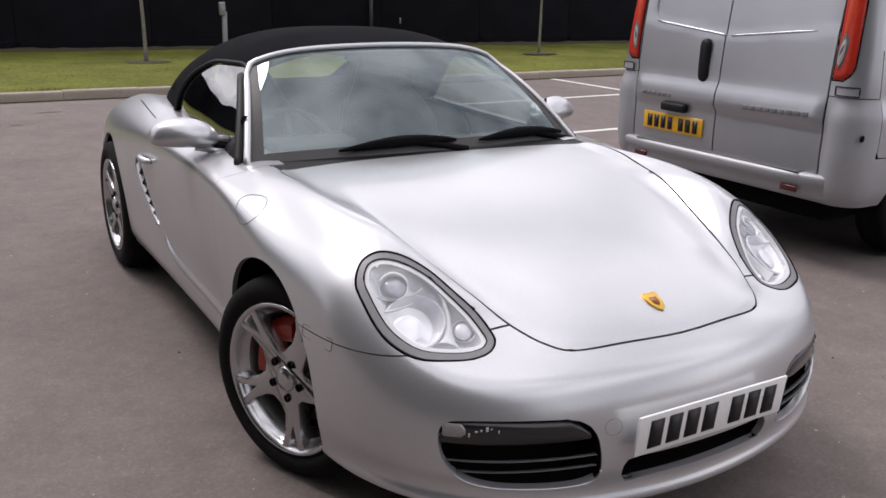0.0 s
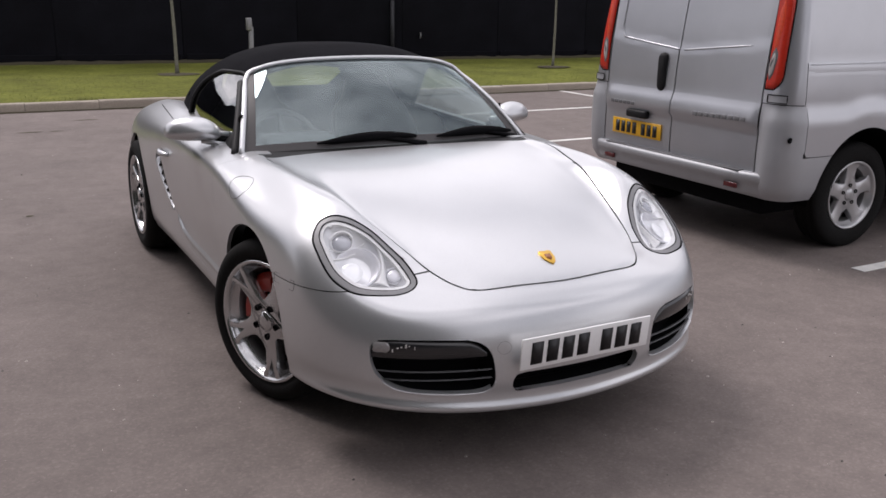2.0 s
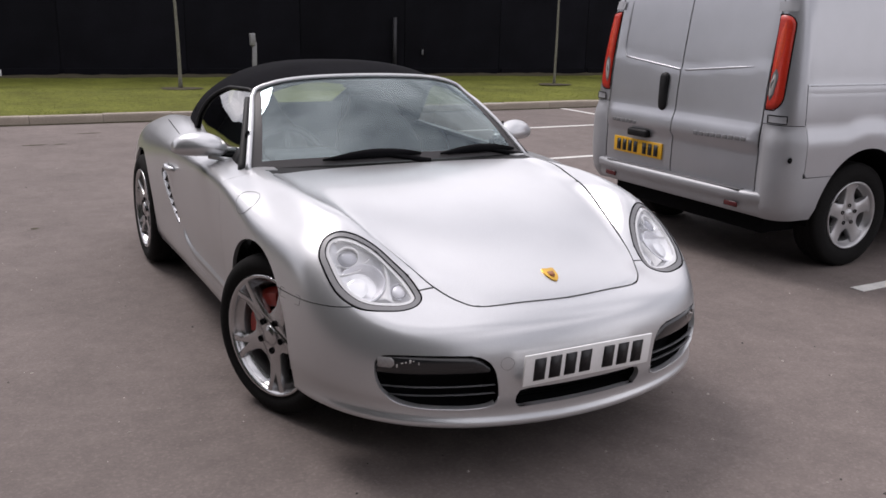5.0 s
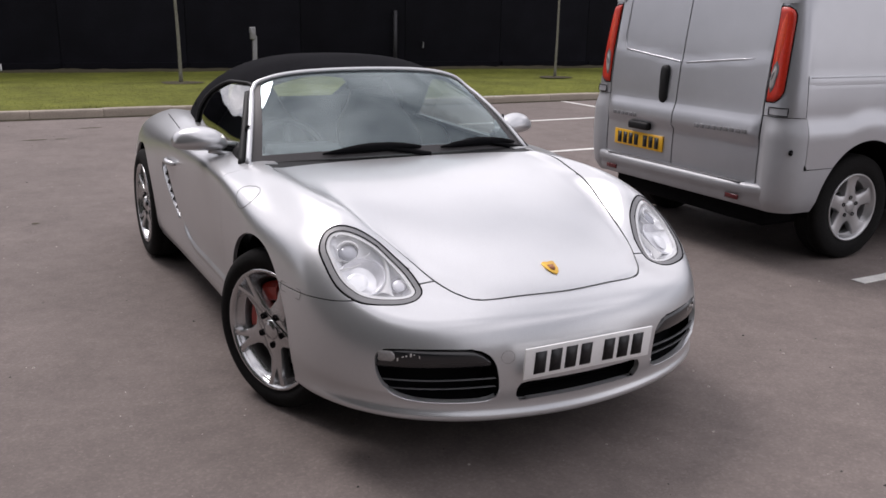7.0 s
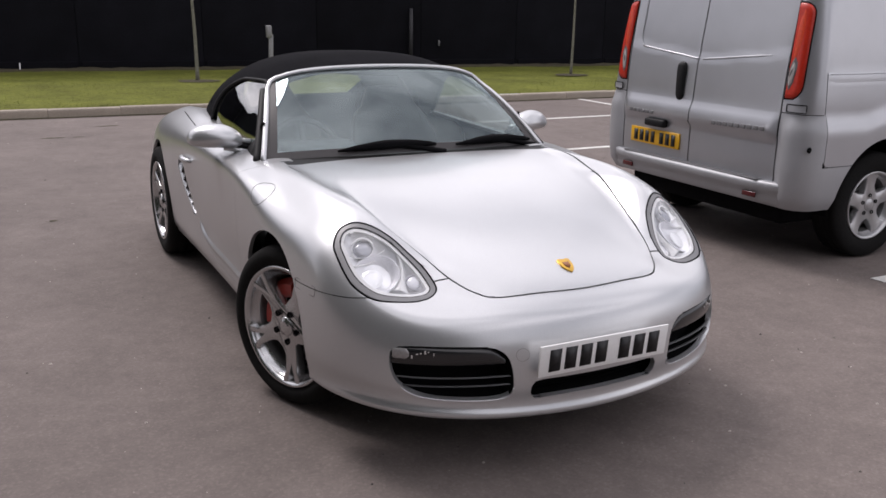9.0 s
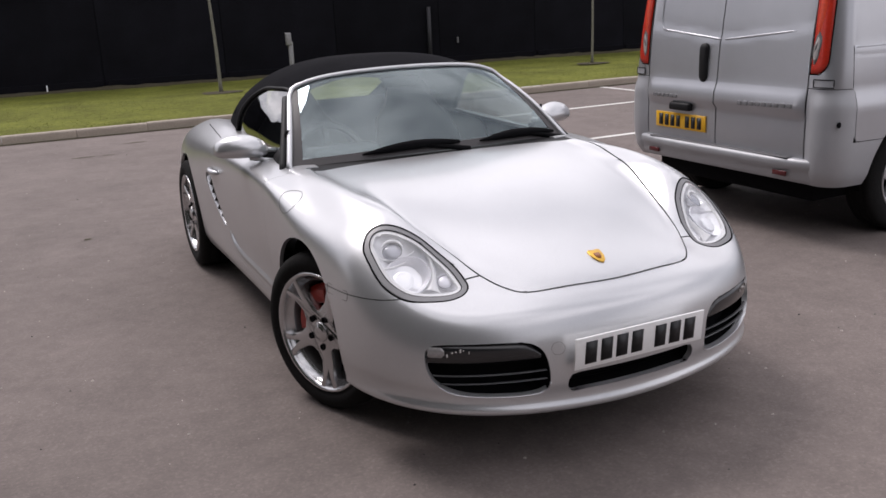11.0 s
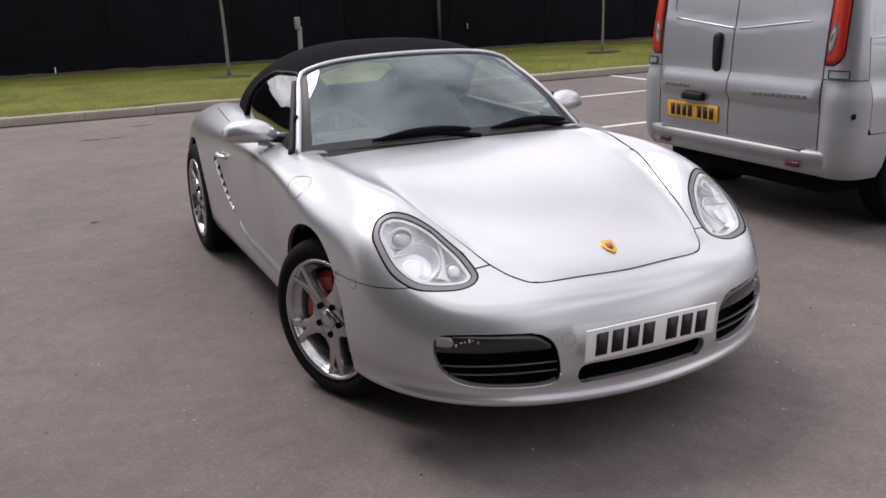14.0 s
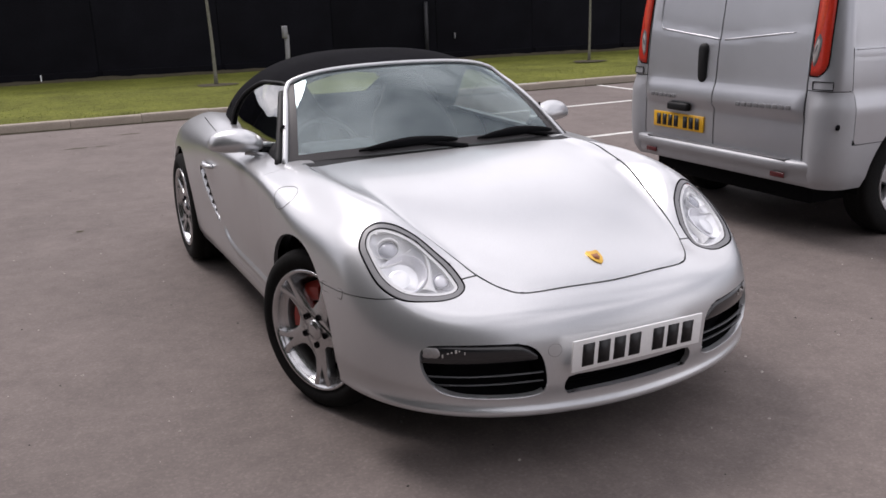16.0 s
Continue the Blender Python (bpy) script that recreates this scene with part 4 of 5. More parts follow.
# cabin
b = boxm(0, .80, .775, 1.22, .36, .17, .05, 4)
for v in b.verts:
    v.co.z -= .12 * max(0, v.co.y - .82)
part("dashboard", b, M_TRIM, car, "dark grey dashboard")
b = boxm(-.36, .86, .872, .34, .16, .05, .022, 3)
part("instrument_hood", b, M_TRIM, car)
b = bmesh.new()
R = Matrix.Translation((-.36, 1.06, .80)) @ Euler((radians(-24), 0, 0)).to_matrix().to_4x4()
tube([R @ Vector((.183 * math.cos(a), 0, .183 * math.sin(a))) for a in np.linspace(0, 2 * math.pi, 37)], .015, 8, bm=b, caps=False)
sw = part("steering_wheel", b, M_TRIM, car, "three-spoke steering wheel")
b = bmesh.new()
for a in (90, 210, 330):
    tube([R @ Vector((.04 * math.cos(radians(a)), -.012, .04 * math.sin(radians(a)))), R @ Vector((.18 * math.cos(radians(a)), 0, .18 * math.sin(radians(a))))], [.02, .012], 8, bm=b)
box(b, -.36, 1.05, .80, .12, .05, .12, .02, 2, Euler((radians(-24), 0, 0)).to_matrix().to_4x4())
part("wheel_spokes", b, M_TRIM, sw)
for sgn in (-1, 1):
    prof = [(.30, .25), (.34, .25), (.42, .25), (.55, .255), (.68, .265), (.80, .26), (.90, .225), (.97, .16), (1.05, .125), (1.10, .10), (1.12, .05)]
    rows = []
    for z, w in prof:
        y0 = 1.42 + (z - .3) * .36
        row = []
        for k in range(20):
            a = 2 * math.pi * k / 20
            c, s = math.cos(a), math.sin(a)
            row.append((sgn * .35 + w * math.copysign(abs(c) ** .6, c), y0 + .07 * math.copysign(abs(s) ** .7, s) - .03 * abs(c) ** 3 * (z < .9), z))
        rows.append(row)
    b = grid_bm(rows, close_v=True)
    b.faces.new(list(b.verts)[-20:])
    bmesh.ops.recalc_face_normals(b, faces=b.faces)
    seat = part("seat", b, M_LEATHER, car, "black leather bucket seat")
    b = boxm(sgn * .35, 1.25, .36, .50, .50, .16, .06, 4)
    part("seat_cushion", b, M_LEATHER, seat)
b = boxm(0, .955, 1.165, .20, .03, .055, .014, 3)
part("interior_mirror", b, M_BLACK, car)
b = boxm(0, 1.23, .165, 1.48, 1.56, .05, .015)
part("floor_pan", b, M_DARK, car)
part("undertray", boxm(0, -.10, .180, 1.0, 1.10, .04, .012), M_DARK, car)
b = boxm(0, 1.86, .62, 1.28, .06, .80, .03)
part("rear_bulkhead", b, M_DARK, car)


# wheels
def star(n, r0, r1, w0, w1, w2, notch=0.0):
    """outline of a spoked face"""
    out = []
    for k in range(n):
        a = 2 * math.pi * k / n
        ca, sa = math.cos(a), math.sin(a)
        prof = [(r0, w0), (r0 + (r1 - r0) * .35, w1), (r0 + (r1 - r0) * .7, w1 * 1.06), (r1, w2)]
        fork = [(r1, -w2 * .42), (r1 - notch, 0), (r1, w2 * .42)] if notch else []
        for r, w in [(r, -w) for r, w in prof] + fork + [(r, w) for r, w in reversed(prof)]:
            out.append((r * ca - w * sa, r * sa + w * ca))
    return out


def wheel(name, parent, m, r_t, w_t, r_r, face, alloy, caliper, spin, spokes=5, sp_w=(.048, .034, .058), notch=.070, out=-1, label=""):
    """axle along x, the outer face towards out"""
    h = w_t / 2
    tyre = lathe([(-h * .80, r_r), (-h * .95, r_r + .02), (-h, (r_r + r_t) / 2), (-h * .93, r_t - .022), (-h * .80, r_t - .006), (-h * .55, r_t), (-h * .50, r_t - .006), (-h * .45, r_t), (-.004, r_t), (0, r_t - .006), (.004, r_t),
                  (h * .45, r_t), (h * .5, r_t - .006), (h * .55, r_t), (h * .80, r_t - .006), (h * .93, r_t - .022), (h, (r_r + r_t) / 2), (h * .95, r_r + .02), (h * .80, r_r)], 64)
    bmesh.ops.recalc_face_normals(tyre, faces=tyre.faces)
    w = part(name, move(tyre, m), M_RUBBER, parent, label)
    x = out * h
    rim = lathe([(x * .80, r_r + .004), (x * .93, r_r + .008), (x * .96, r_r + .002), (x * .92, r_r - .006), (x * .78, r_r - .012), (x * .62, r_r - .018), (x * .48, r_r - .032)], 64)
    bmesh.ops.recalc_face_normals(rim, faces=rim.faces)
    rim_ob = part("rim", move(rim, m), alloy, w, "silver alloy rim")
    brl = lathe([(x * .48, r_r - .032), (x * .2, r_r - .045), (-x * .75, r_r - .035), (-x * .85, r_r + .002)], 64)
    bmesh.ops.recalc_face_normals(brl, faces=brl.faces)
    part("barrel", move(brl, m), M_BARREL, rim_ob)
    sp = prism(star(spokes, .062, r_r - .003, *sp_w, notch), out * .045, bev=.009)
    sharpen(sp, 40)
    for v in sp.verts:
        r = math.hypot(v.co.y, v.co.z)
        v.co.x += out * (face - .045 - .016 * max(0, 1 - abs(r - .13) / .10))
    move(sp, pose(0, 0, 0, spin))
    part("spokes", move(sp, m), alloy, rim_ob)
    hub = lathe([(out * (face - .06), .040), (out * (face - .008), .040), (out * (face - .003), .036), (out * (face - .005), .030), (out * (face + .000), .027), (out * (face + .001), .018), (out * (face + .001), .001)], 32)
    bmesh.ops.recalc_face_normals(hub, faces=hub.faces)
    part("hub_cap", move(hub, m), alloy, rim_ob)
    for k in range(5):
        a = 2 * math.pi * k / 5 + radians(spin)
        nut = lathe([(out * (face - .010), .0125), (out * (face - .004), .0125), (out * (face - .004), .009), (out * (face - .012), .008), (out * (face - .012), .001)], 12)
        bmesh.ops.recalc_face_normals(nut, faces=nut.faces)
        part("wheel_nut", move(move(nut, Matrix.Translation((0, .062 * math.cos(a), .062 * math.sin(a)))), m), M_DARK, rim_ob)
    disc = lathe([(out * .005, .08), (out * .005, .159), (-out * .02, .159), (-out * .02, .08)], 48)
    bmesh.ops.recalc_face_normals(disc, faces=disc.faces)
    part("brake_disc", move(disc, m), M_STEEL, w)
    back = lathe([(-out * .012, r_r - .042), (-out * .012, .02)], 32)
    part("backing_plate", move(back, m), M_DARK, w)
    if caliper:
        cal = []
        for a in np.linspace(-50, 50, 15):
            aa = radians(a + caliper)
            cal.append([(xx * out, rr * math.cos(aa), rr * math.sin(aa)) for xx, rr in ((.045, .108), (.05, .125), (.05, .16), (.03, .182), (-.04, .182), (-.04, .10))])
        b = grid_bm(cal, close_v=True)
        b.faces.new([b.verts.new(p) for p in cal[0]])
        b.faces.new([b.verts.new(p) for p in cal[-1]])
        bmesh.ops.remove_doubles(b, verts=b.verts, dist=1e-5)
        bmesh.ops.recalc_face_normals(b, faces=b.faces)
        sharpen(b, 40)
        part("brake_caliper", move(b, m), M_RED, w, "red brake caliper")
    return w


STEER = 22.0
for sgn in (-1, 1):
    wheel("front_wheel", car, pose(sgn * .732, .015, .321, 0, 0, STEER), .321, .205, .236, .092, M_ALLOY, 40, 46, out=sgn, label="five-spoke silver alloy wheel turned to one side")
    wheel("rear_wheel", car, pose(sgn * .748, 2.415, .3345), .3345, .245, .236, .112, M_ALLOY, 130, 30, out=sgn, label="five-spoke silver alloy rear wheel")
    for yc, zc, rr in ((.005, .335, .375), (2.42, .345, .38)):
        arc = [radians(a) for a in np.linspace(-6, 186, 30)]
        b = grid_bm([[(sgn * .80, yc + rr * math.cos(a), zc + rr * math.sin(a)) for a in arc], [(sgn * .50, yc + rr * math.cos(a), zc + rr * math.sin(a)) for a in arc], [(sgn * .49, yc + .1 * math.cos(a), zc + .1 * math.sin(a)) for a in arc]])
        bmesh.ops.recalc_face_normals(b, faces=b.faces)
        part("wheel_arch_liner", b, M_DARK, car, "black wheel arch liner")
skin.free()

# ---- the van, parked in a bay, its rear doors towards the cars' lane ----
VC = 1.42          # its middle line
VSEAM = 1.446      # gap between the rear doors
VHALF = spline([(.335, .92), (.45, .940), (.62, .952), (.95, .950), (1.15, .938), (1.45, .905), (1.75, .855), (1.88, .80), (1.95, .70)])
VREAR = spline([(.335, 2.54), (.45, 2.51), (.62, 2.497), (.95, 2.50), (1.2, 2.515), (1.5, 2.55), (1.75, 2.59), (1.88, 2.64), (1.95, 2.74)])
VFRONT = spline([(.335, 7.12), (.5, 7.20), (.75, 7.16), (.95, 7.02), (1.1, 6.75), (1.3, 6.35), (1.6, 5.95), (1.85, 5.62), (1.95, 5.45)])


def van_ring(z, n=16, r=.13, inset=0.0):
    hw, xr, xf = float(VHALF(z)) - inset, float(VREAR(z)) + inset, float(VFRONT(z)) - inset
    out = []
    for cx, cy, a0, rr in ((xf, hw, 0, .35), (xr, hw, 90, r), (xr, -hw, 180, r), (xf, -hw, 270, .35)):
        sx, sy = (-1 if cx == xf else 1), (-1 if cy > 0 else 1)
        for k in range(n + 1):
            a = radians(a0 + 90 * k / n)
            out.append((cx + sx * rr + rr * math.cos(a), VC + cy + sy * rr + rr * math.sin(a), z))
    full = []
    for p, q in zip(out, out[1:] + out[:1]):
        d = math.hypot(q[0] - p[0], q[1] - p[1])
        m = max(1, int(d / .035))
        for k in range(m):
            full.append((p[0] + (q[0] - p[0]) * k / m, p[1] + (q[1] - p[1]) * k / m, z))
    return full


def van_skin():
    zs = list(np.linspace(.362, 1.75, 42)) + [1.80, 1.84, 1.88, 1.91, 1.935, 1.95]
    n0 = 420
    rings = []
    for z in zs:
        R = np.array(van_ring(z))
        d = np.r_[0, np.cumsum(np.hypot(*np.diff(np.r_[R, R[:1]], axis=0)[:, :2].T))]
        t = np.linspace(0, d[-1], n0, endpoint=False)
        Rc = np.r_[R, R[:1]]
        rings.append([(float(np.interp(k, d, Rc[:, 0])), float(np.interp(k, d, Rc[:, 1])), z) for k in t])
    last = np.array(rings[-1])
    c = last.mean(0)
    for q, dz in ((.12, .012), (.35, .022), (.7, .027)):
        rings.append([tuple((1 - q) * p + q * c + np.array((0, 0, dz))) for p in last])
    b = grid_bm(rings, close_v=True)
    b.faces.new(list(b.verts)[-n0:])
    bmesh.ops.recalc_face_normals(b, faces=b.faces)
    b.normal_update()
    return b


def soft_step(t):
    t = np.clip(t, 0, 1)
    return t * t * (3 - 2 * t)


vs = van_skin()
# doors bulge at the waist; the lower body steps out and rises over the wheels
for v in vs.verts:
    p = v.co
    q = abs(p.y - VC)
    nrm = v.normal.copy()
    z = p.z
    if p.x < 2.66 and q < .80:
        waist = soft_step((.965 - z) / .11) * soft_step((z - .778) / .022)
        upper = soft_step((z - 1.205 - .06 * q / .6) / .025)
        fade = 1 - soft_step((q - .68) / .08)
        v.co.x += (.008 * upper - .028 * waist) * fade
    if q > .74:
        r = min(math.hypot(p.x - 3.215, z - .335), math.hypot(p.x - 6.29, z - .335))
        low = max(soft_step((.945 - z) / .11), soft_step((.645 - r) / .10))
        v.co += nrm * .024 * low * soft_step((q - .745) / .06) * soft_step((z - .34) / .1)
    if abs(q - float(VHALF(z))) < .02:
        v.co.y += (1 if p.y < VC else -1) * .010 * soft_step((z - 1.165) / .015) * soft_step((p.x - 2.62) / .05)
vs.normal_update()
V_DOOR = rounded(VC - .735, .505, VC + .735, 1.86, .03, 4)


def v_doors(p):
    d = outline_dist(p[:, 1:], V_DOOR)
    return np.where(p[:, 0] < 2.75, d, 1.0)


def v_arch(p):
    a = np.hypot(p[:, 0] - 3.215, p[:, 2] - .36) - .43
    b = np.hypot(p[:, 0] - 6.29, p[:, 2] - .36) - .43
    return np.where(np.abs(p[:, 1] - VC) > .5, np.minimum(a, b), 1.0)


def v_corner(p):
    """rear corner bumper piece, up to the foot of the tail lamp"""
    side = np.maximum(p[:, 0] - 2.64, p[:, 2] - .945)
    low = np.maximum(p[:, 0] - 2.95, p[:, 2] - .635)
    return np.where(p[:, 0] < 3.3, np.minimum(side, low), 1.0)


cut(vs, v_arch)
for g in (.005, -.005):
    cut(vs, lambda p, g=g: v_doors(p) - g)
    cut(vs, lambda p, g=g: np.where(p[:, 0] < 2.9, p[:, 1] - VSEAM - g, 1.0))
for g in (.0025, -.0025):
    cut(vs, lambda p, g=g: v_corner(p) - g)
vs.normal_update()
C2 = centres(vs)
a_, d_, k_ = v_arch(C2), v_doors(C2), v_corner(C2)
van = anchor("van", 0, 0, 0)
tagged(van, "silver panel van with twin rear doors, parked in a bay", "van")
lower, upper = C2[:, 1] < VSEAM, C2[:, 1] >= VSEAM
part("body", take(vs, (a_ > 0) & (d_ > .005) & (k_ > .0025), rim=.015), M_VAN, van)
rear_doors = []
for sel in (lower, upper):
    rear_doors.append(part("rear_door", take(vs, (d_ < -.005) & (np.abs(C2[:, 1] - VSEAM) > .005) & sel, rim=.03), M_VAN, van))
    part("corner_bumper", take(vs, (k_ < -.0025) & (a_ > 0) & (d_ > .005) & sel, rim=.015), M_VANPL, van, "silver plastic rear corner panel")
part("inner_shell", take(vs, (a_ > 0), offset=.008), M_DARK, van)

# step bumper
rows = []
for y in np.linspace(VC - .83, VC + .83, 40):
    e = abs(y - VC) / .83
    x0 = 2.425 + .07 * e ** 5
    rows.append([(x0 + .10, y, .520), (x0 + .02, y, .520), (x0 + .004, y, .512), (x0, y, .498), (x0 + .004, y, .462), (x0 + .018, y, .45), (x0 + .022, y, .41), (x0 + .035, y, .385), (x0 + .12, y, .38)])
b = grid_bm(rows)
bmesh.ops.recalc_face_normals(b, faces=b.faces)
sharpen(b, 50)
bump = part("step_bumper", b, M_VANPL, van, "silver rear step bumper")
for y in (VC - .60, VC + .60):
    part("reflector", boxm(2.450, y, .425, .012, .11, .032, .004), M_REFL, bump, "red bumper reflector")
part("tread_pad", boxm(2.482, VC, .522, .075, 1.30, .008, .003), M_SEAL, bump, "grey ribbed tread pad")


def van_x(y, z):
    """rear face of the van"""
    h = vtree.ray_cast(Vector((1.5, y, z)), Vector((1, 0, 0)))
    return h[0].x if h[0] else 2.5


def van_y(x, z):
    h = vtree.ray_cast(Vector((x, -1.0, z)), Vector((0, 1, 0)))
    return h[0].y if h[0] else VC - .95


vtree = BVHTree.FromBMesh(vs)

# tail lamps wrap the corners
for side in (-1, 1):
    def corner(t, z, lift):
        """t from the rear face round to the flank"""
        hw, xr = float(VHALF(z)), float(VREAR(z))
        r = .13
        if t < .35:
            u = t / .35
            return (xr - lift, VC + side * (hw - r - .055 * (1 - u)), z)
        a = radians(90 * (t - .35) / .65)
        return (xr + r - (r + lift) * math.cos(a), VC + side * (hw - r + (r + lift) * math.sin(a)), z)

    def lamp_at(z, k, lift):
        """k from the inner to the outer edge of the lamp"""
        g = (z - 1.025) / (1.59 - 1.025)
        ta = -.10 + .30 * g
        wide = (.60 - .18 * g) * min(1, math.sqrt(max(0, 1 - (1 - min(1, g / .16)) ** 2)) * .45 + .55) * min(1, math.sqrt(max(0, 1 - (1 - min(1, (1 - g) / .12)) ** 2)) * .6 + .4)
        return corner(ta + wide * k, z, lift)

    rows = []
    for z in np.linspace(1.025, 1.59, 28):
        ends = max(0.0, min(1.0, (z - 1.025) / .02, (1.59 - z) / .02))
        rows.append([lamp_at(z, k / 12, -.004 + .018 * min(1, ends, min(k, 12 - k) / 2) ** .5) for k in range(13)])
    b = grid_bm(rows)
    bmesh.ops.recalc_face_normals(b, faces=b.faces)
    tl = part("tail_lamp", b, M_TAILR, van, "tall red wrap-round tail lamp")
    rimp = [lamp_at(z, 0, .002) for z in np.linspace(1.028, 1.587, 16)] + [lamp_at(1.587, k / 6, .002) for k in range(1, 6)] + [lamp_at(z, 1, .002) for z in np.linspace(1.587, 1.028, 24)] + [lamp_at(1.028, 1 - k / 6, .002) for k in range(1, 7)]
    part("lamp_edge", tube(rimp, .0035, 6), M_DARK, tl, "dark gasket round the lamp")

    def oval(zc, hz, kc, hk, lift, material, name, label):
        rows = []
        for q in np.linspace(-1, 1, 17):
            h = math.sqrt(max(.0004, 1 - q * q))
            rows.append([lamp_at(zc + hz * q, kc + .10 * q + hk * h * s, lift - .004 * (s * s + q * q)) for s in np.linspace(-1, 1, 9)])
        b = grid_bm(rows)
        bmesh.ops.recalc_face_normals(b, faces=b.faces)
        return part(name, b, material, tl, label)

    oval(1.37, .19, .50, .20, .0175, M_TAILO, "indicator_lens", "orange-red indicator lens")
    oval(1.180, .098, .42, .27, .0195, M_BARREL, "lens_ring", "grey ring of the reversing lens")
    oval(1.175, .070, .42, .20, .023, M_TAILC, "reversing_lens", "clear reversing lens")
    oval(1.185, .030, .40, .09, .026, M_BARREL, "bulb", "grey bulb behind the clear lens")
    rows = [[corner(t, z, .006) for t in np.linspace(.1, .62, 9)] for z in np.linspace(.955, 1.0, 4)]
    b = grid_bm(rows)
    bmesh.ops.recalc_face_normals(b, faces=b.faces)
    foot = part("lamp_foot", b, M_VANPL, van, "small pale lens under the tail lamp")
    loop = [corner(.1 + .52 * k / 8, .955, .008) for k in range(9)] + [corner(.62, z, .008) for z in (.97, .985)] + [corner(.62 - .52 * k / 8, 1.0, .008) for k in range(9)] + [corner(.1, .978, .008)]
    part("frame", tube(loop + loop[:1], .0032, 6, caps=False), M_BLACK, foot, "black frame")
    rows = [[corner(t, z, .006) for t in np.linspace(.1, .62, 9)] for z in np.linspace(1.603, 1.66, 4)]
    b = grid_bm(rows)
    bmesh.ops.recalc_face_normals(b, faces=b.faces)
    part("lamp_cap", b, M_VANPL, van, "pale lamp cap")
    if side > 0:
        rows = [[corner(t, z, .006) for t in np.linspace(.05, .30, 6)] for z in np.linspace(.68, .86, 6)]
        b = grid_bm(rows)
        bmesh.ops.recalc_face_normals(b, faces=b.faces)
        part("corner_lamp", b, M_TAILC, van, "small clear lamp in the corner panel")

# door furniture
hx = van_x(1.575, 1.06) 
b = move(lathe([(0, .001), (0, .8), (.008, .97), (.02, 1.0), (.03, 1.0)], 32), Matrix.Translation((hx - .022, 1.578, 1.06)) @ Matrix.Diagonal((1, .040, .131, 1)))
for v in b.verts:
    k = abs(v.co.z - 1.06) / .125
    side = (v.co.y - 1.578) / .040
    v.co.y = 1.578 + .038 * math.copysign(min(1, abs(side) * (1 + .9 * k * k)), side)
part("door_handle", b, M_BLACK, rear_doors[1], "black vertical door handle")
px = van_x(1.79, .64)
vplate = part("number_plate", boxm(px - .006, 1.793, .646, .010, .52, .111, .003), M_PLATEY, van, "yellow rear number plate with black bars")
for k, dy in enumerate((.196, .135, .074, .013, -.082, -.143, -.204)):
    part("bar", boxm(px - .0125, 1.793 + dy + .004, .646, .003, .040, .079), M_INK, vplate)
part("plate_lamp", boxm(px - .016, 1.78, .752, .05, .21, .055, .015, 3), M_BLACK, rear_doors[1], "black plate lamp and latch housing")
bx = van_x(1.0, .83)
for k in range(9):
    part("badge_bar", boxm(bx - .003, 1.205 - .052 * k, .822 + .0016 * k, .004, .038, .026, .0015), M_BEZEL, rear_doors[0], "small silver badge letter as a bar")
for k in range(6):
    part("badge_bar", boxm(van_x(1.95, .83) - .003, 2.05 - .045 * k, .822, .004, .034, .024, .0015), M_BEZEL, rear_doors[1], "small silver badge letter as a bar")
# raised edge of the upper door pressing
for sgn, dob in ((-1, rear_doors[0]), (1, rear_doors[1])):
    pts = []
    for t in np.linspace(.02, .60, 18):
        pts.append((VC + sgn * t, 1.215 + .06 * t / .6))
    for t in np.linspace(0, 1, 10):
        pts.append((VC + sgn * (.60 + .045 * math.sin(t * math.pi / 2)), 1.275 + .10 * t ** 1.5))
    for z in np.linspace(1.40, 1.70, 6):
        pts.append((VC + sgn * (.645 - .02 * (z - 1.4)), z))
    if sgn < 0:
        pts = pts[:18]
    path = [(van_x(y, z) - .001, y, z) for y, z in pts]
    part("pressed_edge", tube(path, [.0065 * min(1, (len(path) - k) / 4) for k in range(len(path))], 8), M_VAN, dob)
# filler cap mark and flank crease
y0 = van_y(2.53, .745)
part("tow_eye_cover", move(lathe([(0, .001), (0, .018), (.006, .016)], 16), Matrix.Translation((2.53, y0 - .012, .745)) @ pose(0, 0, 0, 0, 0, 90)), M_DARK, van)
rows = []
for x in np.linspace(2.63, 5.6, 50):
    e = min(1, (x - 2.62) / .05)
    rows.append([(x, van_y(x, z) + d * (e if d < 0 else 1), z) for z, d in ((1.190, .002), (1.181, -.006), (1.174, -.007), (1.15, -.003), (1.10, .002))])
b = grid_bm(rows)
bmesh.ops.recalc_face_normals(b, faces=b.faces)
crease = part("flank_crease", b, M_VAN, van)
part("crease_edge", tube([(x, van_y(x, 1.181) - .0065 * min(1, (x - 2.60) / .05), 1.181) for x in np.linspace(2.65, 5.6, 40)], .0032, 8), M_VAN, crease)
seam = [(2.625 + .004 * (z - .95), van_y(2.625, z) - .0004, z) for z in np.linspace(.95, 1.19, 12)]
part("panel_seam", tube(seam, .0018, 6), M_DARK, van, "faint panel seam on the flank")
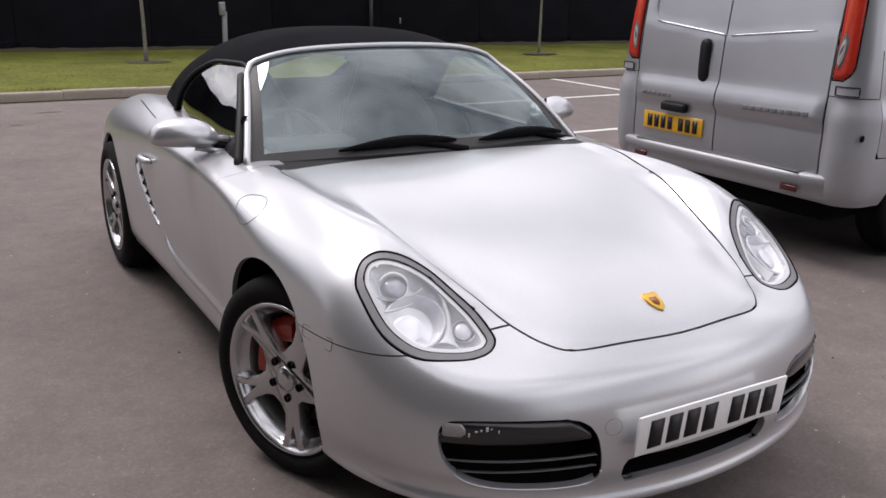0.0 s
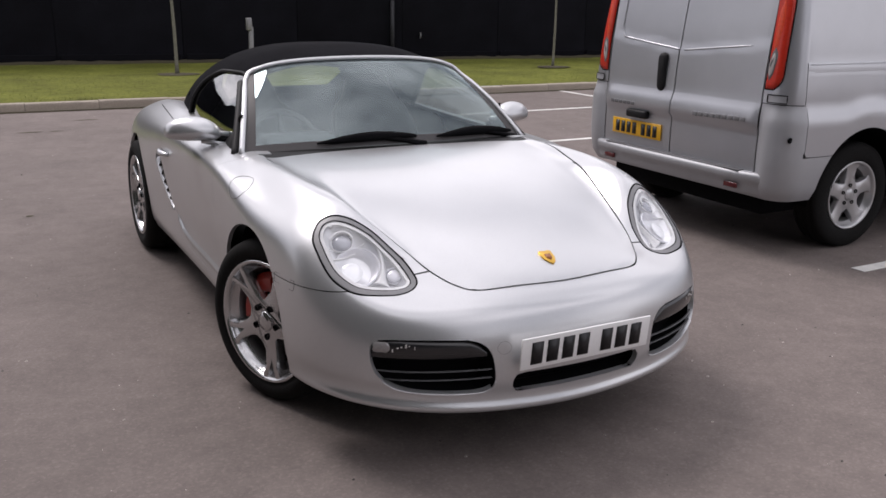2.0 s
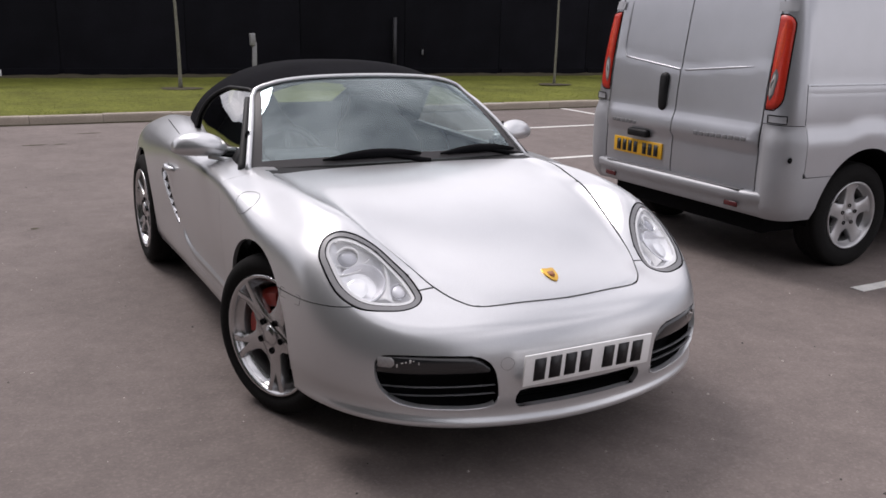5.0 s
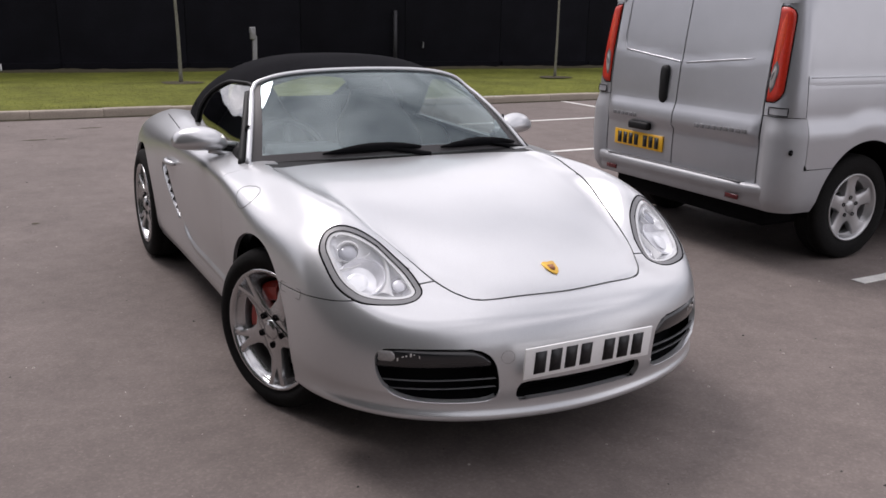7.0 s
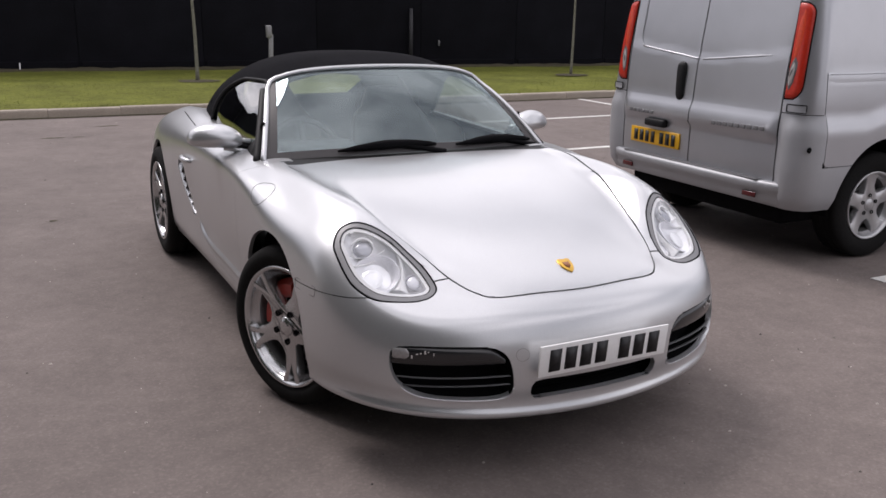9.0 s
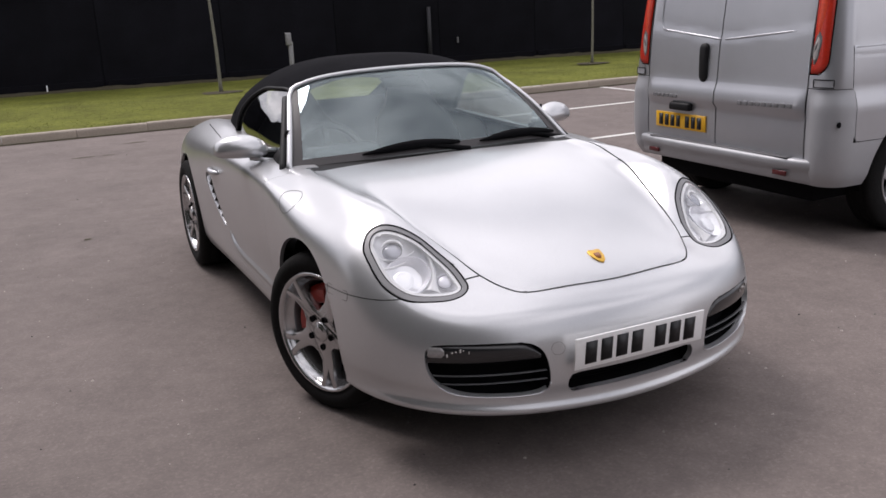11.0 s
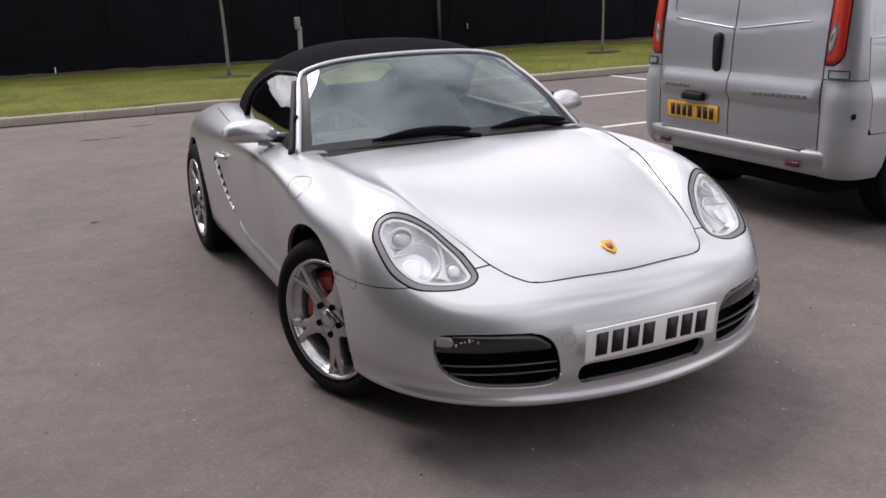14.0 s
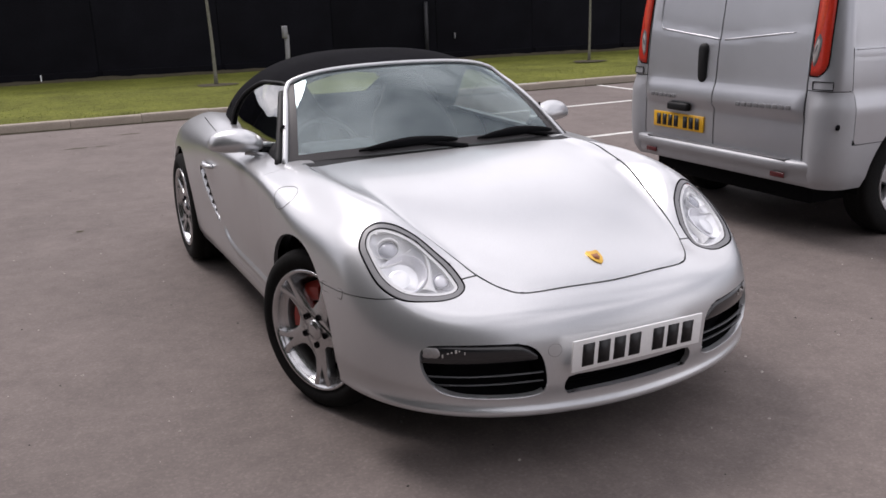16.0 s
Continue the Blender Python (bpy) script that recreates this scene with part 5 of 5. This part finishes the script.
for sgn in (-1, 1):
    for xc in (3.225, 6.29):
        m = pose(xc, VC + sgn * .805, .343) @ pose(0, 0, 0, 0, 0, 90)
        wheel("wheel", van, m, .343, .205, .214, .080, M_ALLOY2, 0, 90, 5, (.058, .042, .082), notch=0.0, out=sgn, label="five-spoke silver alloy wheel with black tyre")
        arc = [radians(a) for a in np.linspace(-6, 186, 24)]
        yo, yi = VC + sgn * .92, VC + sgn * .55
        b = grid_bm([[(xc + .445 * math.cos(a), yo, .36 + .445 * math.sin(a)) for a in arc], [(xc + .445 * math.cos(a), yi, .36 + .445 * math.sin(a)) for a in arc], [(xc + .1 * math.cos(a), yi, .36 + .1 * math.sin(a)) for a in arc]])
        bmesh.ops.recalc_face_normals(b, faces=b.faces)
        part("wheel_arch_liner", b, M_DARK, van)
part("underfloor", boxm(4.83, VC, .31, 4.44, 1.46, .15, .03), M_DARK, van)
part("exhaust_silencer", boxm(2.85, VC + .25, .28, .3, .5, .14, .05, 3), M_DARK, van)
b = bmesh.new()
grid_bm([[(float(VFRONT(z)) + .004 - .02, VC + y, z) for y in np.linspace(-.68, .68, 9)] for z in np.linspace(1.12, 1.72, 8)], bm=b)
bmesh.ops.recalc_face_normals(b, faces=b.faces)
part("windscreen", b, M_LAMPGREY, van)
vs.free()

# ---- verge: trees, posts, fence ----
def sapling(x, y, lean, h=3.6, r=.033):
    t = anchor("young_tree", x, y, .11)
    tagged(t, "slender young tree with a thin bare trunk on the verge", "tree", "young trees on the verge")
    pts = [(lean * z + .012 * math.sin(z * 2.1), .01 * math.sin(z * 1.7), z) for z in np.linspace(-.05, h, 14)]
    part("trunk", tube(pts, [r * (1 - .55 * k / 13) * (1.35 if k == 0 else 1) for k in range(14)], 10), M_BARK, t)
    rnd = random.Random(int(x * 10))
    crown = bmesh.new()
    for k in range(12):
        z0 = 2.5 + rnd.random() * 1.0
        a = rnd.uniform(0, 6.28)
        L = rnd.uniform(.5, .9)
        p = [(lean * z0, 0, z0), (lean * z0 + math.cos(a) * L * .5, math.sin(a) * L * .5, z0 + .3), (lean * z0 + math.cos(a) * L, math.sin(a) * L, z0 + .75)]
        part("limb", tube(p, [.014, .009, .004], 6), M_BARK, t)
        for q in range(46):
            u = rnd.uniform(.25, 1.05)
            c = Vector(p[0]).lerp(Vector(p[2]), u) + Vector((rnd.gauss(0, .14), rnd.gauss(0, .14), rnd.gauss(0, .14)))
            d1 = Vector((rnd.gauss(0, 1), rnd.gauss(0, 1), rnd.gauss(0, .6))).normalized() * .035
            d2 = d1.cross(Vector((rnd.gauss(0, 1), rnd.gauss(0, 1), 1))).normalized() * .02
            crown.faces.new([crown.verts.new(c - d1), crown.verts.new(c - d2), crown.verts.new(c + d1), crown.verts.new(c + d2)])
    part("crown", crown, M_LEAF, t, smooth=False)
    b = bmesh.new()
    rows = []
    for q in (0.0, .35, .7, 1.0):
        rows.append([((.38 * q * (1 + .12 * math.sin(3 * a + x))) * math.cos(a), .32 * q * math.sin(a), .014 * (1 - q * q) + .012) for a in np.linspace(0, 2 * math.pi, 24, endpoint=False)])
    grid_bm(rows[1:], close_v=True, bm=b)
    b.faces.new(list(b.verts)[:24])
    bmesh.ops.recalc_face_normals(b, faces=b.faces)
    s = link("soil_ring", b, M_SOIL)
    s.location = (x, y, .115)
    tagged(s, "dark bare soil ring round the tree's foot", "soil", "soil rings", kind="structure")


sapling(1.68, 13.42, -.018)
sapling(9.57, 12.96, .012, r=.027)

mk = anchor("marker_post", 2.99, 13.2, .11)
tagged(mk, "grey metal post with a small box on top", "post")
part("post", move(boxm(0, 0, .42, .075, .06, .86, .006), pose(0, 0, 0, 0, 1.2, 0)), M_GALV, mk)
part("box", move(boxm(.012, -.01, .90, .095, .09, .22, .012), pose(0, 0, 0, 0, -2, 0)), M_GALV, mk)
for x, y, h in ((-1.13, 16.75, .16),):
    st = tagged(link("stake", tube([(0, 0, -.05), (.005, 0, h)], [.013, .011], 8), M_WHITE), "short white stake in the grass by the fence", "stake")
    st.location = (x, y, .11)

# fence: dark screening panels between posts
FY0, FX0, SLOPE = 16.95, -1.2, -.085


def fence_y(x):
    return FY0 + SLOPE * (x - FX0)


fence = anchor("fence", 0, 16.9, .1)
tagged(fence, "tall near-black screening fence behind the grass verge", "fence")
ang = math.degrees(math.atan(SLOPE))
pan = bmesh.new()
box(pan, 0, 0, 2.0, 2.495, .02, 4.0, 0)
pme = bpy.data.meshes.new("panel")
pan.to_mesh(pme)
pan.free()
pme.materials.append(M_FENCE)
pob = bmesh.new()
box(pob, 0, 0, 2.05, .10, .10, 4.2, .008, 1)
qme = bpy.data.meshes.new("post")
pob.to_mesh(qme)
pob.free()
qme.materials.append(M_FPOST)
for k in range(-10, 18):
    x = 2.5 * k
    for nm, me, dx, dy in (("panel", pme, 1.25, 0), ("post", qme, 0, .065)):
        o = new(nm, me)
        o.parent = fence
        o.matrix_basis = pose(x + dx, fence_y(x + dx) + dy - 16.9, 0, 0, 0, ang)
gb = bmesh.new()
box(gb, 0, 0, .10, 2.4, .05, .16, .008, 1)
gme = bpy.data.meshes.new("gravel_board")
gb.to_mesh(gme)
gb.free()
gme.materials.append(M_FPOST)
for k in range(-10, 18):
    o = new("gravel_board", gme)
    o.parent = fence
    o.matrix_basis = pose(2.5 * k + 1.25, fence_y(2.5 * k + 1.25) - 16.94, 0, 0, 0, ang)

part("bracket", boxm(7.95, fence_y(7.95) - 16.9 - .035, .56, .022, .05, .13, .004), M_GALV, fence, "small pale bracket")
# single dull grey post standing before the panels
part("pipe", tube([(7.22, fence_y(7.22) - 16.9 - .09, -.02), (7.22, fence_y(7.22) - 16.9 - .09, 1.35)], .045, 12), M_DULLPOST, fence, "dull grey post in front of the panels")

# bare strip of soil at the fence's foot
b = bmesh.new()
rows = []
for x in np.linspace(-9, 18, 150):
    w = .42 + .30 * noise.noise(Vector((x * .9, 3, 0))) + .12 * noise.noise(Vector((x * 4, 7, 0)))
    row = []
    for q in (0.0, .3, .6, .85, 1.0):
        y = fence_y(x) - .03 - w * q
        z = .128 + .025 * noise.noise(Vector((x * .6, y * .6, 0))) + .03 * (1 - q) * (1 + noise.noise(Vector((x * 3, y * 3, 1)))) - (.02 if q == 1.0 else 0)
        row.append((x, y, z))
    rows.append(row)
grid_bm(rows, bm=b)
bmesh.ops.recalc_face_normals(b, faces=b.faces)
tagged(link("soil_strip", b, M_SOIL), "dark bare soil between the grass and the fence", "soil", kind="structure")

# grass blades, mown short
rnd = random.Random(5)
V, F = [], []
for k in range(14000):
    x = rnd.uniform(-5, 15)
    y = 9.78 + 6.9 * rnd.random() ** 1.5
    if y > fence_y(x) - .1:
        continue
    if min(math.hypot((x - 1.68) / .5, (y - 13.42) / .42), math.hypot((x - 9.57) / .5, (y - 12.96) / .42)) < 1:
        continue
    z = .115 + .025 * noise.noise(Vector((x * .6, y * .6, 0)))
    a, h, w = rnd.uniform(0, 6.28), rnd.uniform(.006, .018), rnd.uniform(.005, .010)
    dx, dy = math.cos(a) * w, math.sin(a) * w
    n = len(V)
    V += [(x - dx, y - dy, z - .01), (x + dx, y + dy, z - .01), (x + rnd.gauss(0, .015), y + rnd.gauss(0, .015), z + h)]
    F.append((n, n + 1, n + 2))
me = bpy.data.meshes.new("grass")
me.from_pydata(V, [], F)
me.materials.append(M_BLADE)
tagged(new("grass", me), "short mown yellow-green grass blades on the verge", "grass", kind="stuff")

# loose grit on the asphalt
V, F = [], []
for k in range(2400):
    x, y = rnd.uniform(-6.5, 6), -2.2 + 11.5 * rnd.random() ** 1.4
    r = .0028 + .006 * rnd.random() ** 3
    n = len(V)
    m = 5
    for j in range(m):
        a = 2 * math.pi * j / m + rnd.random() * .8
        V.append((x + r * math.cos(a) * rnd.uniform(.7, 1.4), y + r * math.sin(a), -.001))
    V.append((x, y, r * .8))
    F += [(n + j, n + (j + 1) % m, n + m) for j in range(m)]
me = bpy.data.meshes.new("grit")
me.from_pydata(V, [], F)
me.materials.append(M_GRIT)
tagged(new("grit", me), "loose dark and pale grit scattered on the asphalt", "grit", kind="stuff")

# dark tar spots on the asphalt
for x, y, a, c in ((-1.14, 7.75, .12, .035), (-.87, 7.74, .07, .025), (-1.43, 3.55, .035, .02), (-.45, 8.6, .16, .03), (3.1, -.35, .05, .03)):
    b = bmesh.new()
    b.faces.new([b.verts.new((x + a * math.cos(q) * rnd.uniform(.6, 1.2), y + c * math.sin(q) * rnd.uniform(.6, 1.2), .003)) for q in np.linspace(0, 2 * math.pi, 14, endpoint=False)])
    bmesh.ops.recalc_face_normals(b, faces=b.faces)
    tagged(link("tar_spot", b, M_SOIL, smooth=False), "small dark tar spot on the asphalt", "stain", "tar spots", kind="structure")

# kerb stones
kerb = anchor("kerb", 0, 9.62, 0)
tagged(kerb, "row of pale concrete kerb stones along the verge", "kerb", kind="structure")
b = bmesh.new()
rows = []
for x in (-.4545, .4545):
    rows.append([(x, .125, -.05), (x, .125, .118), (x, .03, .120), (x, .010, .113), (x, .002, .098), (x, 0, .08), (x, -.002, -.05)])
grid_bm(rows, bm=b)
b.faces.new(list(b.verts)[:7])
b.faces.new(list(b.verts)[7:])
bmesh.ops.recalc_face_normals(b, faces=b.faces)
kme = bpy.data.meshes.new("kerb_stone")
b.to_mesh(kme)
b.free()
kme.materials.append(M_KERB)
for k in range(-40, 60):
    o = new("kerb_stone", kme)
    o.parent = kerb
    o.matrix_basis = pose(.915 * k + .3, rnd.gauss(0, .004), rnd.gauss(0, .003), rnd.gauss(0, .4), 0, rnd.gauss(0, .15))
b = bmesh.new()
box(b, 0, .04, -.02, 180, .06, .1)
part("mortar", b, M_SOIL, kerb, "dark mortar behind the joints", smooth=False)

# boundary added beyond the view to close the car park; west side darkens reflections
for nm, x, y, turn, h in (("wall_west", -6.3, -16.0, 0, 10.0), ("wall_south", 4.0, -30.0, 90, 3.0)):
    rows = []
    for y0 in np.linspace(-19, 19, 60):
        sec = [(-.6, -h / 2 - .2), (-.65, 0), (-.55, h / 2 - .2), (-.2, h / 2), (.2, h / 2), (.55, h / 2 - .2), (.65, 0), (.6, -h / 2 - .2)]
        rows.append([Vector((a, y0, c)) + Vector((1, .3, .6)) * .3 * noise.noise(Vector((a, y0, c)) * .7) for a, c in sec])
    b = grid_bm(rows)
    bmesh.ops.recalc_face_normals(b, faces=b.faces)
    w = link(nm, b, M_HEDGE)
    w.matrix_world = pose(x, y, h / 2, 0, 0, turn)
    tagged(w, "unseen dark hedge added to close the car park and darken reflections", "hedge", kind="structure")
